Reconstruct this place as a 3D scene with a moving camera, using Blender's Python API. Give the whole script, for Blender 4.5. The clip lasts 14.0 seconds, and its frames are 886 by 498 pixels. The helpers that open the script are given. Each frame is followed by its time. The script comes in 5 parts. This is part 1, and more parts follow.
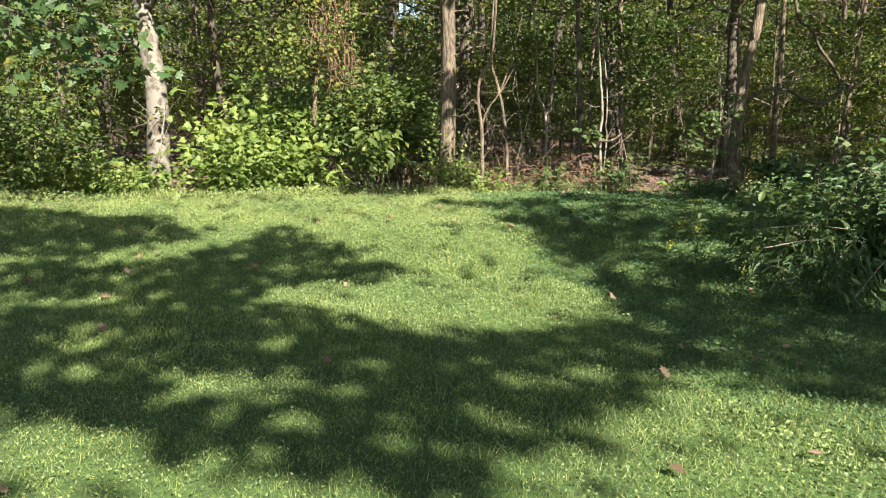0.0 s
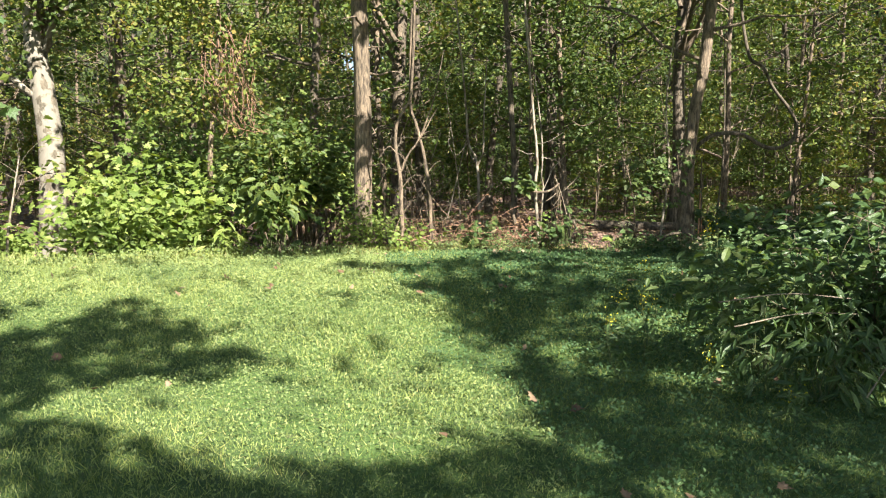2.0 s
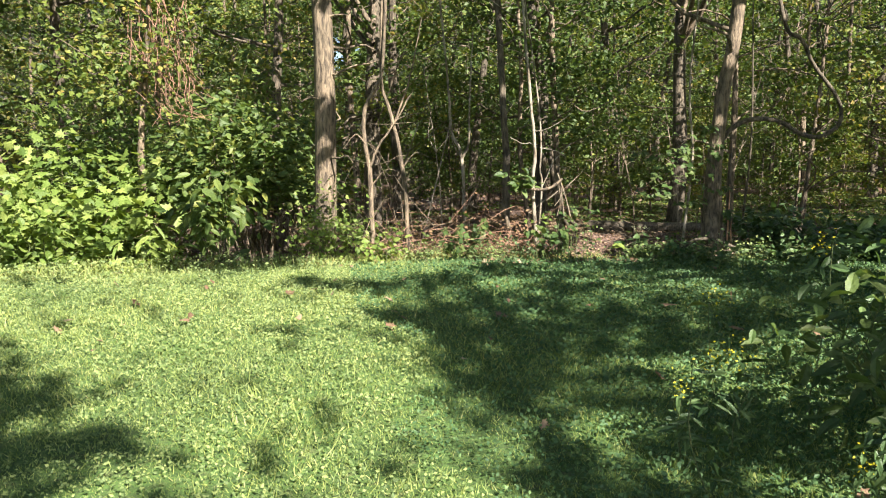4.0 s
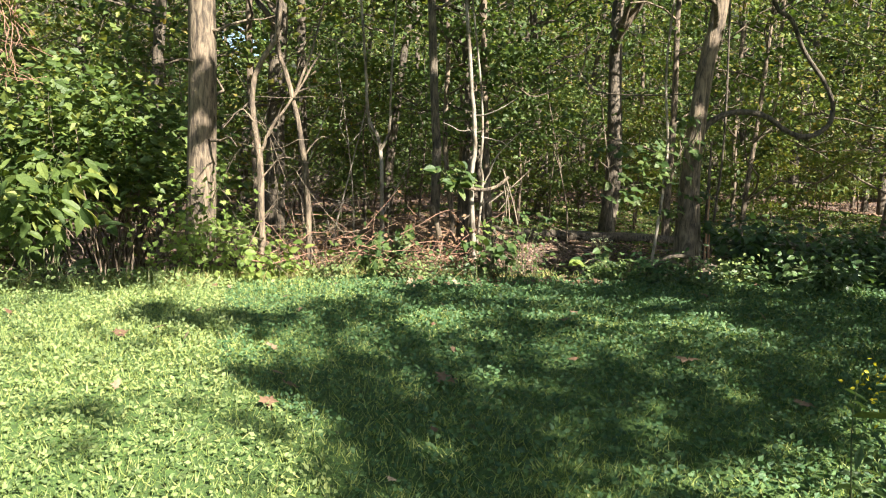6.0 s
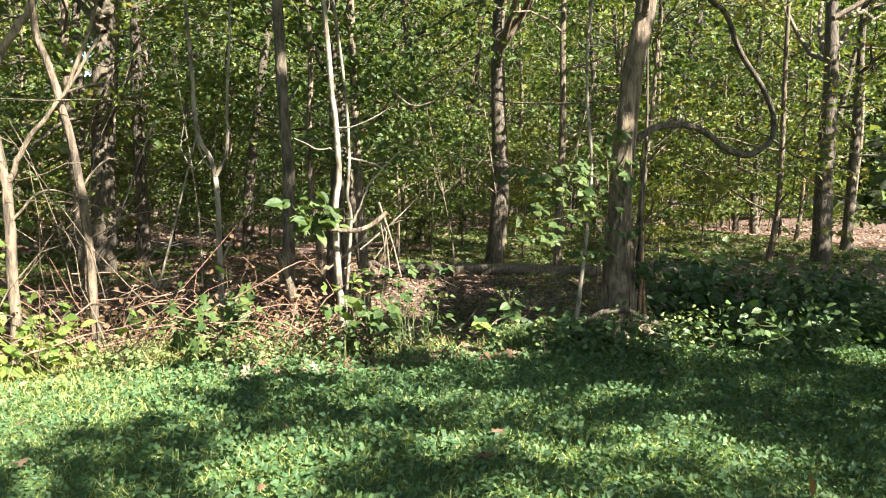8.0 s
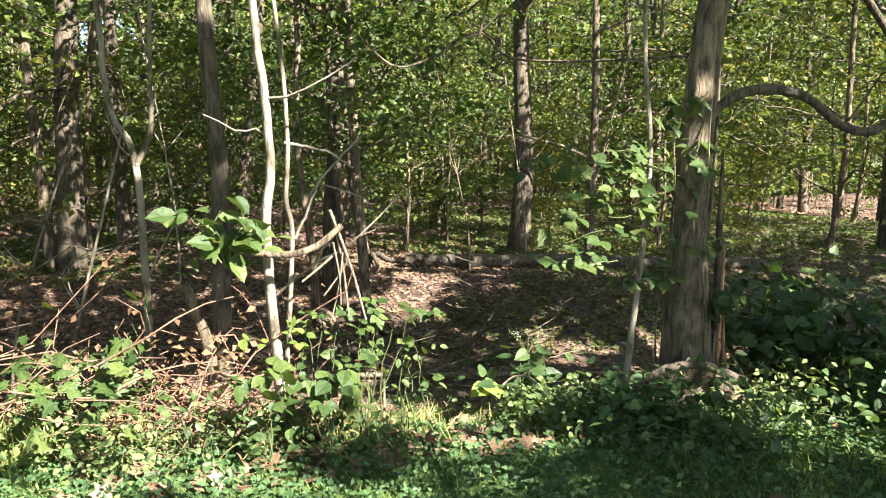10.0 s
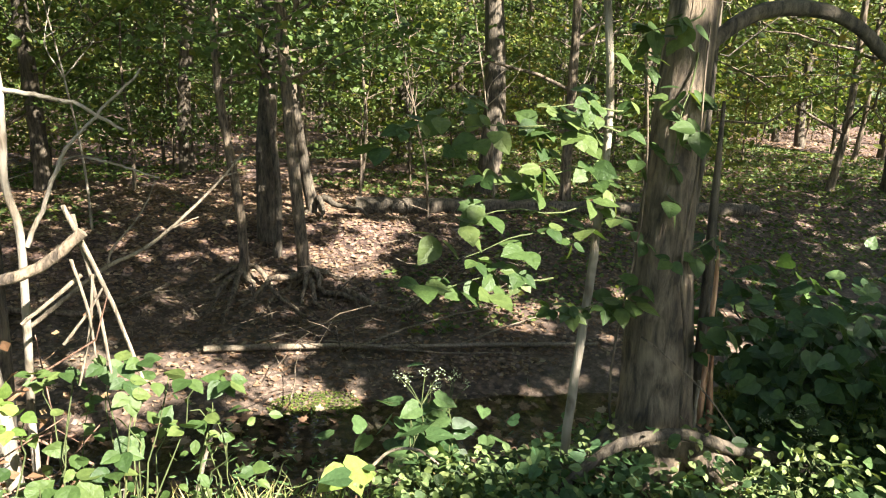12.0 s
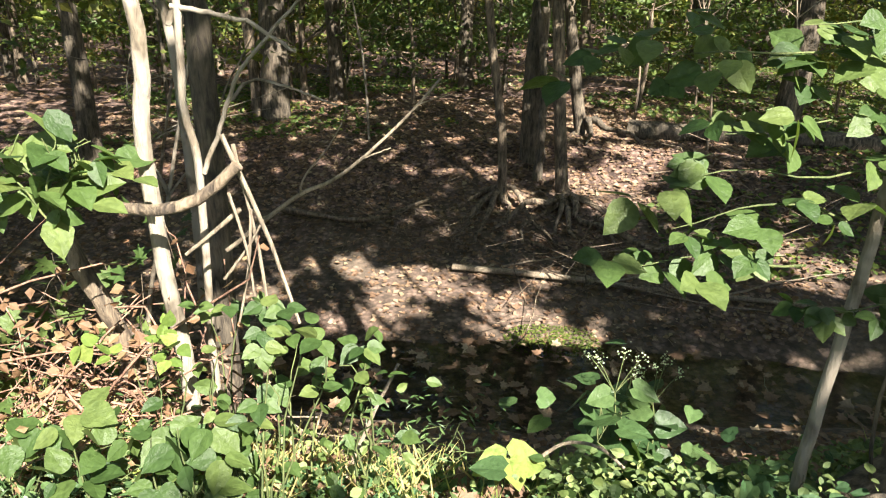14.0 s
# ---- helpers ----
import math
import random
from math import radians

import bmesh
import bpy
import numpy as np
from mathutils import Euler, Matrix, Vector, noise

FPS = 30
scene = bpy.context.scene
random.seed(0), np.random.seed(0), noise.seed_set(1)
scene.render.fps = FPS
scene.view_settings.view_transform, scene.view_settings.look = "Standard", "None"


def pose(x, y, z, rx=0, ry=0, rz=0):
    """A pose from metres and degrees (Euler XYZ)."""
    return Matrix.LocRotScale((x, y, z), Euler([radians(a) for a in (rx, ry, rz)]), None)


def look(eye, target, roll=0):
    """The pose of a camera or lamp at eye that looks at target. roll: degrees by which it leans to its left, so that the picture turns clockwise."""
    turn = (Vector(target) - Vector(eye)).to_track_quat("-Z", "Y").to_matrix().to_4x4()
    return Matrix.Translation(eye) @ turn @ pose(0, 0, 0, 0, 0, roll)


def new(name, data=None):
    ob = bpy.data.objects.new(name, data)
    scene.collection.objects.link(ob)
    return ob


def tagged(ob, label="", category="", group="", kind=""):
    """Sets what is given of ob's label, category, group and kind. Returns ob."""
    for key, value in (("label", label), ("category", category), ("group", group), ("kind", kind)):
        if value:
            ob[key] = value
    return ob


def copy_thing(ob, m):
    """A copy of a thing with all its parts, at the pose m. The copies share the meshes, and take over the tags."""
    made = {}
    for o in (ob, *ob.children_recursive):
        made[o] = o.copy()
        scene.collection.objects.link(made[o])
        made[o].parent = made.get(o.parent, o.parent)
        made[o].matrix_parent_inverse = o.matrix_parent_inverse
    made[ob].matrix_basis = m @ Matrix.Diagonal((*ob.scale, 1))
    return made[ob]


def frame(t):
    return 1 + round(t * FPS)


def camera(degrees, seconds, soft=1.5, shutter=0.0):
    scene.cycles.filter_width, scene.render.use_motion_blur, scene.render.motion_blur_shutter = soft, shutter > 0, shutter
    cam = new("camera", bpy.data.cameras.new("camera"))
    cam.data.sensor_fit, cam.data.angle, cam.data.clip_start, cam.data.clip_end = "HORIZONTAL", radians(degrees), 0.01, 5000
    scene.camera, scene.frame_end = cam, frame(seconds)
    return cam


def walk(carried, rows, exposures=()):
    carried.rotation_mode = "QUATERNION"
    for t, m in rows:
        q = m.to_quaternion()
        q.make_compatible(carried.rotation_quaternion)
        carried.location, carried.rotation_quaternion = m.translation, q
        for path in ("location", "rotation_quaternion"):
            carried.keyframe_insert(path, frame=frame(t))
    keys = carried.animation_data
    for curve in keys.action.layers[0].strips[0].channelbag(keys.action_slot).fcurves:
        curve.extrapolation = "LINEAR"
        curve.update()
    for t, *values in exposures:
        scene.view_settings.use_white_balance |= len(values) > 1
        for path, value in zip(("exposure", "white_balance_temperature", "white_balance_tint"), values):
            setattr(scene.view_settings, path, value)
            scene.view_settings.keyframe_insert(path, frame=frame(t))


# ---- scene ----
cam = camera(62.7, 14.0, soft=1.1)
METRES, EYE, TILT, LEAN, TURN = 11.5, 1.5, -11.0, 0.0, 0.0
ROWS = [
    (0.0, 0.0, 0.0, 0.0, 0.0, 0.0, -0.0),
    (0.5, 0.0192, 0.037, 0.0018, -5.37, 0.9, 0.71),
    (1.0, 0.0375, 0.0745, 0.0054, -8.48, 2.44, 1.25),
    (1.5, 0.0458, 0.1106, 0.0112, -7.14, 3.84, 1.34),
    (2.0, 0.0552, 0.1476, 0.0134, -3.33, 4.53, 0.93),
    (2.5, 0.0606, 0.1886, 0.0181, -2.04, 4.85, 0.89),
    (3.0, 0.0628, 0.2279, 0.027, -3.81, 4.93, 1.19),
    (5.5, 0.0745, 0.4326, 0.0538, -5.94, 3.2, 1.37),
    (6.0, 0.0799, 0.4776, 0.0614, -11.91, 4.43, 0.77),
    (6.5, 0.0875, 0.5182, 0.0734, -16.33, 5.27, 0.95),
    (7.0, 0.0919, 0.5591, 0.0834, -20.3, 5.7, 2.14),
    (7.5, 0.1093, 0.5988, 0.0895, -21.52, 6.06, 3.38),
    (10.0, 0.2003, 0.7665, 0.136, -19.18, 3.88, 3.35),
    (10.5, 0.2211, 0.7923, 0.1433, -21.42, 3.28, 3.41),
    (11.0, 0.2479, 0.8184, 0.1528, -23.52, 2.51, 3.56),
    (11.5, 0.2687, 0.8435, 0.1574, -23.44, 0.78, 3.3),
    (12.0, 0.2804, 0.861, 0.1655, -20.02, -2.08, 2.85),
    (12.5, 0.2969, 0.8762, 0.1673, -15.3, -4.39, 2.65),
    (13.0, 0.3113, 0.8818, 0.1687, -10.89, -5.81, 2.37),
    (13.5, 0.3134, 0.8883, 0.1716, -5.69, -7.14, 1.34),
    (14.0, 0.3106, 0.893, 0.1722, 2.17, -8.12, -0.54),
]
EXPOSE = [(0.0, 2.05), (1.5, 2.28), (3.0, 2.28), (5.5, 2.28), (6.5, 2.62), (7.5, 2.75), (10.0, 2.87), (12.5, 2.85), (14.0, 2.65)]
walk(cam, [(t, pose(0, 0, EYE, TILT, LEAN, TURN) @ pose(METRES * x, METRES * y, METRES * z, 90 + pitch, roll, yaw)) for t, x, y, z, yaw, pitch, roll in ROWS], EXPOSE)

# ---- world, sun ----
SUN = Vector((0.42, -0.72, 0.68)).normalized()
world = bpy.data.worlds.new("sky")
scene.world = world
world.use_nodes = True
wn = world.node_tree
sky = wn.nodes.new("ShaderNodeTexSky")
sky.sky_type, sky.sun_disc = "NISHITA", False
sky.sun_elevation = math.asin(SUN.z)
sky.sun_rotation = math.atan2(SUN.x, SUN.y)
wn.links.new(sky.outputs[0], wn.nodes["Background"].inputs[0])
wn.nodes["Background"].inputs[1].default_value = 0.05
sun = new("sun", bpy.data.lights.new("sun", "SUN"))
sun.data.energy, sun.data.angle, sun.data.color = 4.6, radians(0.53), (1.0, 0.93, 0.84)
sun.matrix_world = look(SUN * 40, (0, 0, 0))


# ---- materials ----
def material(name):
    m = bpy.data.materials.new(name)
    m.use_nodes = True
    return m, m.node_tree, m.node_tree.nodes["Principled BSDF"]


def node(nt, kind, **inputs):
    n = nt.nodes.new(kind)
    for k, v in inputs.items():
        n.inputs[k].default_value = v
    return n


def ramp(nt, fac, stops):
    r = nt.nodes.new("ShaderNodeValToRGB")
    e = r.color_ramp.elements
    while len(e) < len(stops):
        e.new(0.5)
    for el, (p, c) in zip(e, stops):
        el.position, el.color = p, (*c, 1)
    nt.links.new(fac, r.inputs[0])
    return r.outputs[0]


def noise_tex(nt, scale, detail=4.0, rough=0.6, vec=None):
    n = node(nt, "ShaderNodeTexNoise", Scale=scale, Detail=detail, Roughness=rough)
    if vec is None:
        vec = nt.nodes.new("ShaderNodeNewGeometry").outputs["Position"]
    nt.links.new(vec, n.inputs["Vector"])
    return n.outputs["Fac"]


def mixc(nt, fac, a, b, mode="MIX"):
    n = nt.nodes.new("ShaderNodeMix")
    n.data_type, n.blend_type = "RGBA", mode
    for sock, v in ((n.inputs[0], fac), (n.inputs[6], a), (n.inputs[7], b)):
        if isinstance(v, (int, float)):
            sock.default_value = v
        elif isinstance(v, tuple):
            sock.default_value = (*v, 1)
        else:
            nt.links.new(v, sock)
    return n.outputs[2]


def bump(nt, bsdf, height, strength=0.5, dist=0.02):
    b = node(nt, "ShaderNodeBump", Strength=strength, Distance=dist)
    nt.links.new(height, b.inputs["Height"])
    nt.links.new(b.outputs[0], bsdf.inputs["Normal"])


def leaf_material(name, stops, through_light=0.4, rough=0.5, patch=0.0):
    """Leaf blades: each leaf its own tint, light coming through, a waxy gloss."""
    m, nt, p = material(name)
    geo = nt.nodes.new("ShaderNodeNewGeometry")
    info = nt.nodes.new("ShaderNodeObjectInfo")
    add, fr = nt.nodes.new("ShaderNodeMath"), nt.nodes.new("ShaderNodeMath")
    add.operation, fr.operation = "ADD", "FRACT"
    nt.links.new(geo.outputs["Random Per Island"], add.inputs[0])
    nt.links.new(info.outputs["Random"], add.inputs[1])
    nt.links.new(add.outputs[0], fr.inputs[0])
    c = ramp(nt, fr.outputs[0], stops)
    big = noise_tex(nt, 0.7, 2)
    dark = ramp(nt, big, [(0.3, (0.75, 0.8, 0.7)), (0.7, (1.15, 1.12, 1.0))])
    c = mixc(nt, 1.0, c, dark, "MULTIPLY")
    fine = noise_tex(nt, 60, 4)
    c = mixc(nt, 1.0, c, ramp(nt, fine, [(0.3, (0.68, 0.72, 0.62)), (0.7, (1.15, 1.15, 1.05))]), "MULTIPLY")
    nt.links.new(c, p.inputs["Base Color"])
    bump(nt, p, fine, 0.5, 0.01)
    p.inputs["Roughness"].default_value = rough
    p.inputs["Specular IOR Level"].default_value = 0.35
    tr = nt.nodes.new("ShaderNodeBsdfTranslucent")
    warm = mixc(nt, 1.0, c, (1.25, 1.2, 0.6), "MULTIPLY")
    nt.links.new(warm, tr.inputs["Color"])
    mix = nt.nodes.new("ShaderNodeMixShader")
    mix.inputs[0].default_value = through_light
    nt.links.new(p.outputs[0], mix.inputs[1])
    nt.links.new(tr.outputs[0], mix.inputs[2])
    nt.links.new(mix.outputs[0], nt.nodes["Material Output"].inputs[0])
    return m


def bark_material(name, dark, light, scale=1.0, blotch=None):
    """Bark with fissures running up the trunk; blotch: colour of pale patches."""
    m, nt, p = material(name)
    pos = nt.nodes.new("ShaderNodeNewGeometry").outputs["Position"]
    mp = node(nt, "ShaderNodeMapping")
    mp.inputs["Scale"].default_value = (34 * scale, 34 * scale, 8 * scale)
    nt.links.new(pos, mp.inputs["Vector"])
    ridge = node(nt, "ShaderNodeTexNoise", Scale=1.0, Detail=6.0, Roughness=0.65, Distortion=0.4)
    nt.links.new(mp.outputs[0], ridge.inputs["Vector"])
    c = ramp(nt, ridge.outputs["Fac"], [(0.38, dark), (0.62, light)])
    c = mixc(nt, 1.0, c, ramp(nt, noise_tex(nt, 3.0, 5), [(0.3, (0.6, 0.6, 0.55)), (0.7, (1.2, 1.15, 1.05))]), "MULTIPLY")
    if blotch:
        c = mixc(nt, ramp(nt, noise_tex(nt, 4.5, 3), [(0.42, (0, 0, 0)), (0.5, (1, 1, 1))]), c, blotch)
    nt.links.new(c, p.inputs["Base Color"])
    p.inputs["Roughness"].default_value = 0.85
    bump(nt, p, ridge.outputs["Fac"], 0.9, 0.02 / scale)
    return m


G1, G2, G3, G4 = (0.045, 0.08, 0.024), (0.084, 0.128, 0.041), (0.14, 0.187, 0.057), (0.24, 0.25, 0.07)
M_leaf_dark = leaf_material("woodland leaves deep green", [(0, G1), (0.5, G2), (0.85, (0.1, 0.155, 0.04)), (1, (0.18, 0.19, 0.05))])
M_leaf = leaf_material("woodland leaves green", [(0, G1), (0.4, G2), (0.8, G3), (1, G4)])
M_leaf_yel = leaf_material("woodland leaves turning yellow", [(0, G2), (0.4, (0.14, 0.19, 0.045)), (0.8, (0.19, 0.2, 0.055)), (1, (0.27, 0.2, 0.065))])
M_leaf_lime = leaf_material("bright green leaves", [(0, (0.11, 0.17, 0.045)), (0.5, (0.18, 0.25, 0.07)), (1, (0.28, 0.33, 0.11))], 0.45)
M_leaf_wide = leaf_material("broad leaves green", [(0, (0.036, 0.07, 0.024)), (0.5, (0.068, 0.112, 0.036)), (1, (0.13, 0.165, 0.06))], 0.34, 0.5)
M_leaf_blue = leaf_material("broad leaves bluish green", [(0, (0.045, 0.085, 0.04)), (0.6, (0.08, 0.135, 0.06)), (1, (0.13, 0.19, 0.085))], 0.35, 0.36)
M_grass = leaf_material("grass blades", [(0, (0.13, 0.18, 0.06)), (0.5, (0.255, 0.31, 0.118)), (0.9, (0.34, 0.39, 0.15)), (1, (0.48, 0.44, 0.24))], 0.35, 0.42)
M_clover = leaf_material("ground cover leaves", [(0, (0.105, 0.15, 0.068)), (0.5, (0.19, 0.25, 0.112)), (1, (0.28, 0.32, 0.14))], 0.3, 0.6)
# broad leaves; the cooler, darker green puts the lawn's shade into their colour
M_cover_broad_shade = leaf_material("broad ground cover leaves, darker and cooler for shade", [(0, (0.04, 0.085, 0.042)), (0.5, (0.07, 0.14, 0.065)), (1, (0.13, 0.21, 0.09))], 0.3, 0.55)
M_dry = leaf_material("dead leaves", [(0, (0.1, 0.054, 0.038)), (0.5, (0.2, 0.12, 0.09)), (0.85, (0.26, 0.175, 0.14)), (1, (0.34, 0.26, 0.21))], 0.12, 0.7)
M_drygrass = leaf_material("dry straw", [(0, (0.3, 0.24, 0.12)), (0.6, (0.45, 0.38, 0.2)), (1, (0.2, 0.28, 0.07))], 0.3, 0.6)
M_redleaf = leaf_material("withered reddish leaves", [(0, (0.13, 0.07, 0.045)), (0.6, (0.22, 0.125, 0.085)), (1, (0.31, 0.21, 0.14))], 0.25, 0.6)
M_yellow = leaf_material("yellow flowers", [(0, (0.5, 0.42, 0.02)), (1, (0.62, 0.55, 0.05))], 0.3)
M_white = leaf_material("whitish flower heads", [(0, (0.45, 0.5, 0.36)), (1, (0.7, 0.72, 0.6))], 0.3)
M_moss = leaf_material("moss", [(0, (0.04, 0.06, 0.012)), (1, (0.1, 0.13, 0.025))], 0.15, 0.95)
M_bark = bark_material("grey-brown furrowed bark", (0.045, 0.034, 0.025), (0.23, 0.18, 0.13), 0.8)
M_bark_dark = bark_material("dark woodland bark", (0.03, 0.024, 0.018), (0.14, 0.115, 0.085))
M_bark_pale = bark_material("smooth pale grey bark", (0.09, 0.073, 0.055), (0.19, 0.16, 0.12), 1.2, (0.25, 0.215, 0.165))
M_syc = bark_material("mottled pale sycamore bark", (0.08, 0.07, 0.052), (0.15, 0.13, 0.1), 1.1, (0.21, 0.19, 0.15))
M_twig = bark_material("bleached dead twigs", (0.13, 0.105, 0.08), (0.3, 0.25, 0.19), 2.0)
M_twig_red = bark_material("reddish brush twigs", (0.13, 0.07, 0.048), (0.34, 0.2, 0.145), 2.0)
M_stem = bark_material("green plant stems", (0.05, 0.075, 0.022), (0.12, 0.145, 0.05), 2.0)
M_split = bark_material("freshly split orange wood", (0.35, 0.16, 0.08), (0.62, 0.38, 0.24), 1.2)


def ground_material():
    m, nt, p = material("ground lawn to forest floor")
    at = nt.nodes.new("ShaderNodeAttribute")
    at.attribute_name = "cover"
    sep = nt.nodes.new("ShaderNodeSeparateColor")
    nt.links.new(at.outputs["Color"], sep.inputs[0])
    fine, mid, big = noise_tex(nt, 60, 6, 0.7), noise_tex(nt, 9, 5), noise_tex(nt, 1.1, 3)
    lawn = ramp(nt, fine, [(0.3, (0.025, 0.05, 0.01)), (0.55, (0.06, 0.12, 0.02)), (0.75, (0.12, 0.17, 0.04))])
    lawn = mixc(nt, ramp(nt, mid, [(0.58, (0, 0, 0)), (0.75, (0.6, 0.6, 0.6))]), lawn, (0.12, 0.11, 0.05))
    mud = ramp(nt, mid, [(0.3, (0.055, 0.045, 0.03)), (0.55, (0.12, 0.098, 0.068)), (0.75, (0.21, 0.17, 0.125))])
    vor = node(nt, "ShaderNodeTexVoronoi", Scale=20.0, Randomness=1.0)
    geo = nt.nodes.new("ShaderNodeNewGeometry")
    nt.links.new(geo.outputs["Position"], vor.inputs["Vector"])
    hue = nt.nodes.new("ShaderNodeSeparateColor")
    nt.links.new(vor.outputs["Color"], hue.inputs[0])
    cells = ramp(nt, hue.outputs[0], [(0, (0.05, 0.03, 0.024)), (0.35, (0.11, 0.068, 0.053)), (0.7, (0.19, 0.125, 0.1)), (1, (0.33, 0.24, 0.2))])
    litter = mixc(nt, 1.0, cells, ramp(nt, mid, [(0.3, (0.6, 0.58, 0.56)), (0.7, (1.25, 1.2, 1.15))]), "MULTIPLY")
    litter = mixc(nt, 1.0, litter, ramp(nt, vor.outputs["Distance"], [(0.2, (1, 1, 1)), (0.75, (0.45, 0.42, 0.4))]), "MULTIPLY")
    mud = mixc(nt, 1.0, mud, ramp(nt, fine, [(0.3, (0.6, 0.6, 0.6)), (0.7, (1.3, 1.3, 1.3))]), "MULTIPLY")
    c = mixc(nt, sep.outputs[0], lawn, litter)
    c = mixc(nt, sep.outputs[1], c, mud)
    c = mixc(nt, 1.0, c, ramp(nt, big, [(0.3, (0.75, 0.75, 0.72)), (0.7, (1.15, 1.12, 1.1))]), "MULTIPLY")
    nt.links.new(c, p.inputs["Base Color"])
    p.inputs["Roughness"].default_value = 0.9
    bump(nt, p, mixc(nt, 0.35, mixc(nt, 0.5, fine, mid), vor.outputs["Distance"]), 1.0, 0.04)
    return m


def water_material():
    m, nt, p = material("still dark creek water")
    glossy = node(nt, "ShaderNodeBsdfGlossy", Roughness=0.03)
    glossy.inputs["Color"].default_value = (0.9, 0.92, 0.9, 1)
    clear = nt.nodes.new("ShaderNodeBsdfTransparent")
    clear.inputs["Color"].default_value = (0.72, 0.67, 0.56, 1)
    fr = node(nt, "ShaderNodeFresnel", IOR=1.33)
    b = node(nt, "ShaderNodeBump", Strength=0.12, Distance=0.02)
    nt.links.new(noise_tex(nt, 9, 3), b.inputs["Height"])
    for n in (glossy, fr):
        nt.links.new(b.outputs[0], n.inputs["Normal"])
    mix = nt.nodes.new("ShaderNodeMixShader")
    nt.links.new(fr.outputs[0], mix.inputs[0])
    nt.links.new(clear.outputs[0], mix.inputs[1])
    nt.links.new(glossy.outputs[0], mix.inputs[2])
    nt.links.new(mix.outputs[0], nt.nodes["Material Output"].inputs[0])
    return m


M_ground, M_water = ground_material(), water_material()


# ---- mesh helpers ----
def make_mesh(name, groups, smooth=False):
    """groups: list of (verts Nx3, faces MxK, material). One mesh."""
    me = bpy.data.meshes.new(name)
    vs, loops, starts, mats, slot, base, lo = [], [], [], [], [], 0, 0
    for v, f, mat in groups:
        v, f = np.asarray(v, dtype=np.float32), np.asarray(f, dtype=np.int32)
        if not len(f):
            continue
        if mat not in mats:
            mats.append(mat)
        vs.append(v)
        loops.append((f + base).ravel())
        k = f.shape[1]
        starts.append(lo + np.arange(len(f)) * k)
        slot.append(np.full(len(f), mats.index(mat)))
        lo += f.size
        base += len(v)
    vs, loops, starts, slot = np.concatenate(vs), np.concatenate(loops), np.concatenate(starts), np.concatenate(slot)
    me.vertices.add(len(vs))
    me.vertices.foreach_set("co", vs.ravel())
    me.loops.add(len(loops))
    me.loops.foreach_set("vertex_index", loops.astype(np.int32))
    me.polygons.add(len(starts))
    me.polygons.foreach_set("loop_start", starts.astype(np.int32))
    for m in mats:
        me.materials.append(m)
    me.polygons.foreach_set("material_index", slot.astype(np.int32))
    me.update(calc_edges=True)
    me.polygons.foreach_set("use_smooth", np.full(len(starts), smooth))
    me.validate()
    return me


def part(name, groups, parent=None, label="", smooth=False):
    ob = new(name, make_mesh(name, groups, smooth))
    ob.parent = parent
    return tagged(ob, label)


def thing(name, x, y, z, label, category, group="", kind=""):
    ob = new(name)
    ob.location = (x, y, z)
    return tagged(ob, label, category, group, kind)


def tube(pts, radii, sides=8, rough=0.0, rng=None, cap=True):
    """A tapered tube along points, with an uneven skin."""
    P = np.asarray(pts, dtype=float)
    n = len(P)
    R = np.asarray(radii, dtype=float) * np.ones(n)
    T = np.gradient(P, axis=0)
    T /= np.linalg.norm(T, axis=1)[:, None] + 1e-9
    ref = np.array([0, 0, 1.0]) if abs(T[:, 2]).mean() < 0.75 else np.array([1.0, 0, 0])
    A = np.cross(T, ref)
    A /= np.linalg.norm(A, axis=1)[:, None] + 1e-9
    B = np.cross(T, A)
    th = np.linspace(0, 2 * np.pi, sides, endpoint=False)
    rr = np.ones((n, sides))
    if rough and rng is not None:
        rr += rough * rng.standard_normal((1, sides)) + 0.5 * rough * rng.standard_normal((n, sides))
    V = P[:, None] + (R[:, None] * rr)[..., None] * (np.cos(th)[None, :, None] * A[:, None] + np.sin(th)[None, :, None] * B[:, None])
    i = np.arange((n - 1) * sides).reshape(n - 1, sides)
    j = np.roll(i, -1, axis=1)
    F = np.stack([i, i + sides, j + sides, j], -1).reshape(-1, 4)
    V = V.reshape(-1, 3)
    if cap:
        V = np.vstack([V, P[-1]])
        k = np.arange(sides) + (n - 1) * sides
        F = np.vstack([F, np.stack([k, np.full(sides, len(V) - 1), np.full(sides, len(V) - 1), np.roll(k, -1)], -1)])
    return V, F


def quads_tris(V, F):
    """Splits degenerate quads off as triangles."""
    t = F[:, 1] == F[:, 2]
    return (V, F[~t]), (V, F[t][:, [0, 1, 3]])


def bend(a, b, n, wob, rng, sag=0.0):
    """A crooked line from a to b."""
    a, b = np.array(a, float), np.array(b, float)
    s = np.linspace(0, 1, n)
    L = np.linalg.norm(b - a)
    w = np.zeros((n, 3))
    for k in (1, 2, 3, 5):
        w += np.sin(np.pi * k * s)[:, None] * rng.standard_normal(3) * wob * L / k
    P = a + (b - a) * s[:, None] + w
    P[:, 2] -= sag * L * np.sin(np.pi * s)
    return P


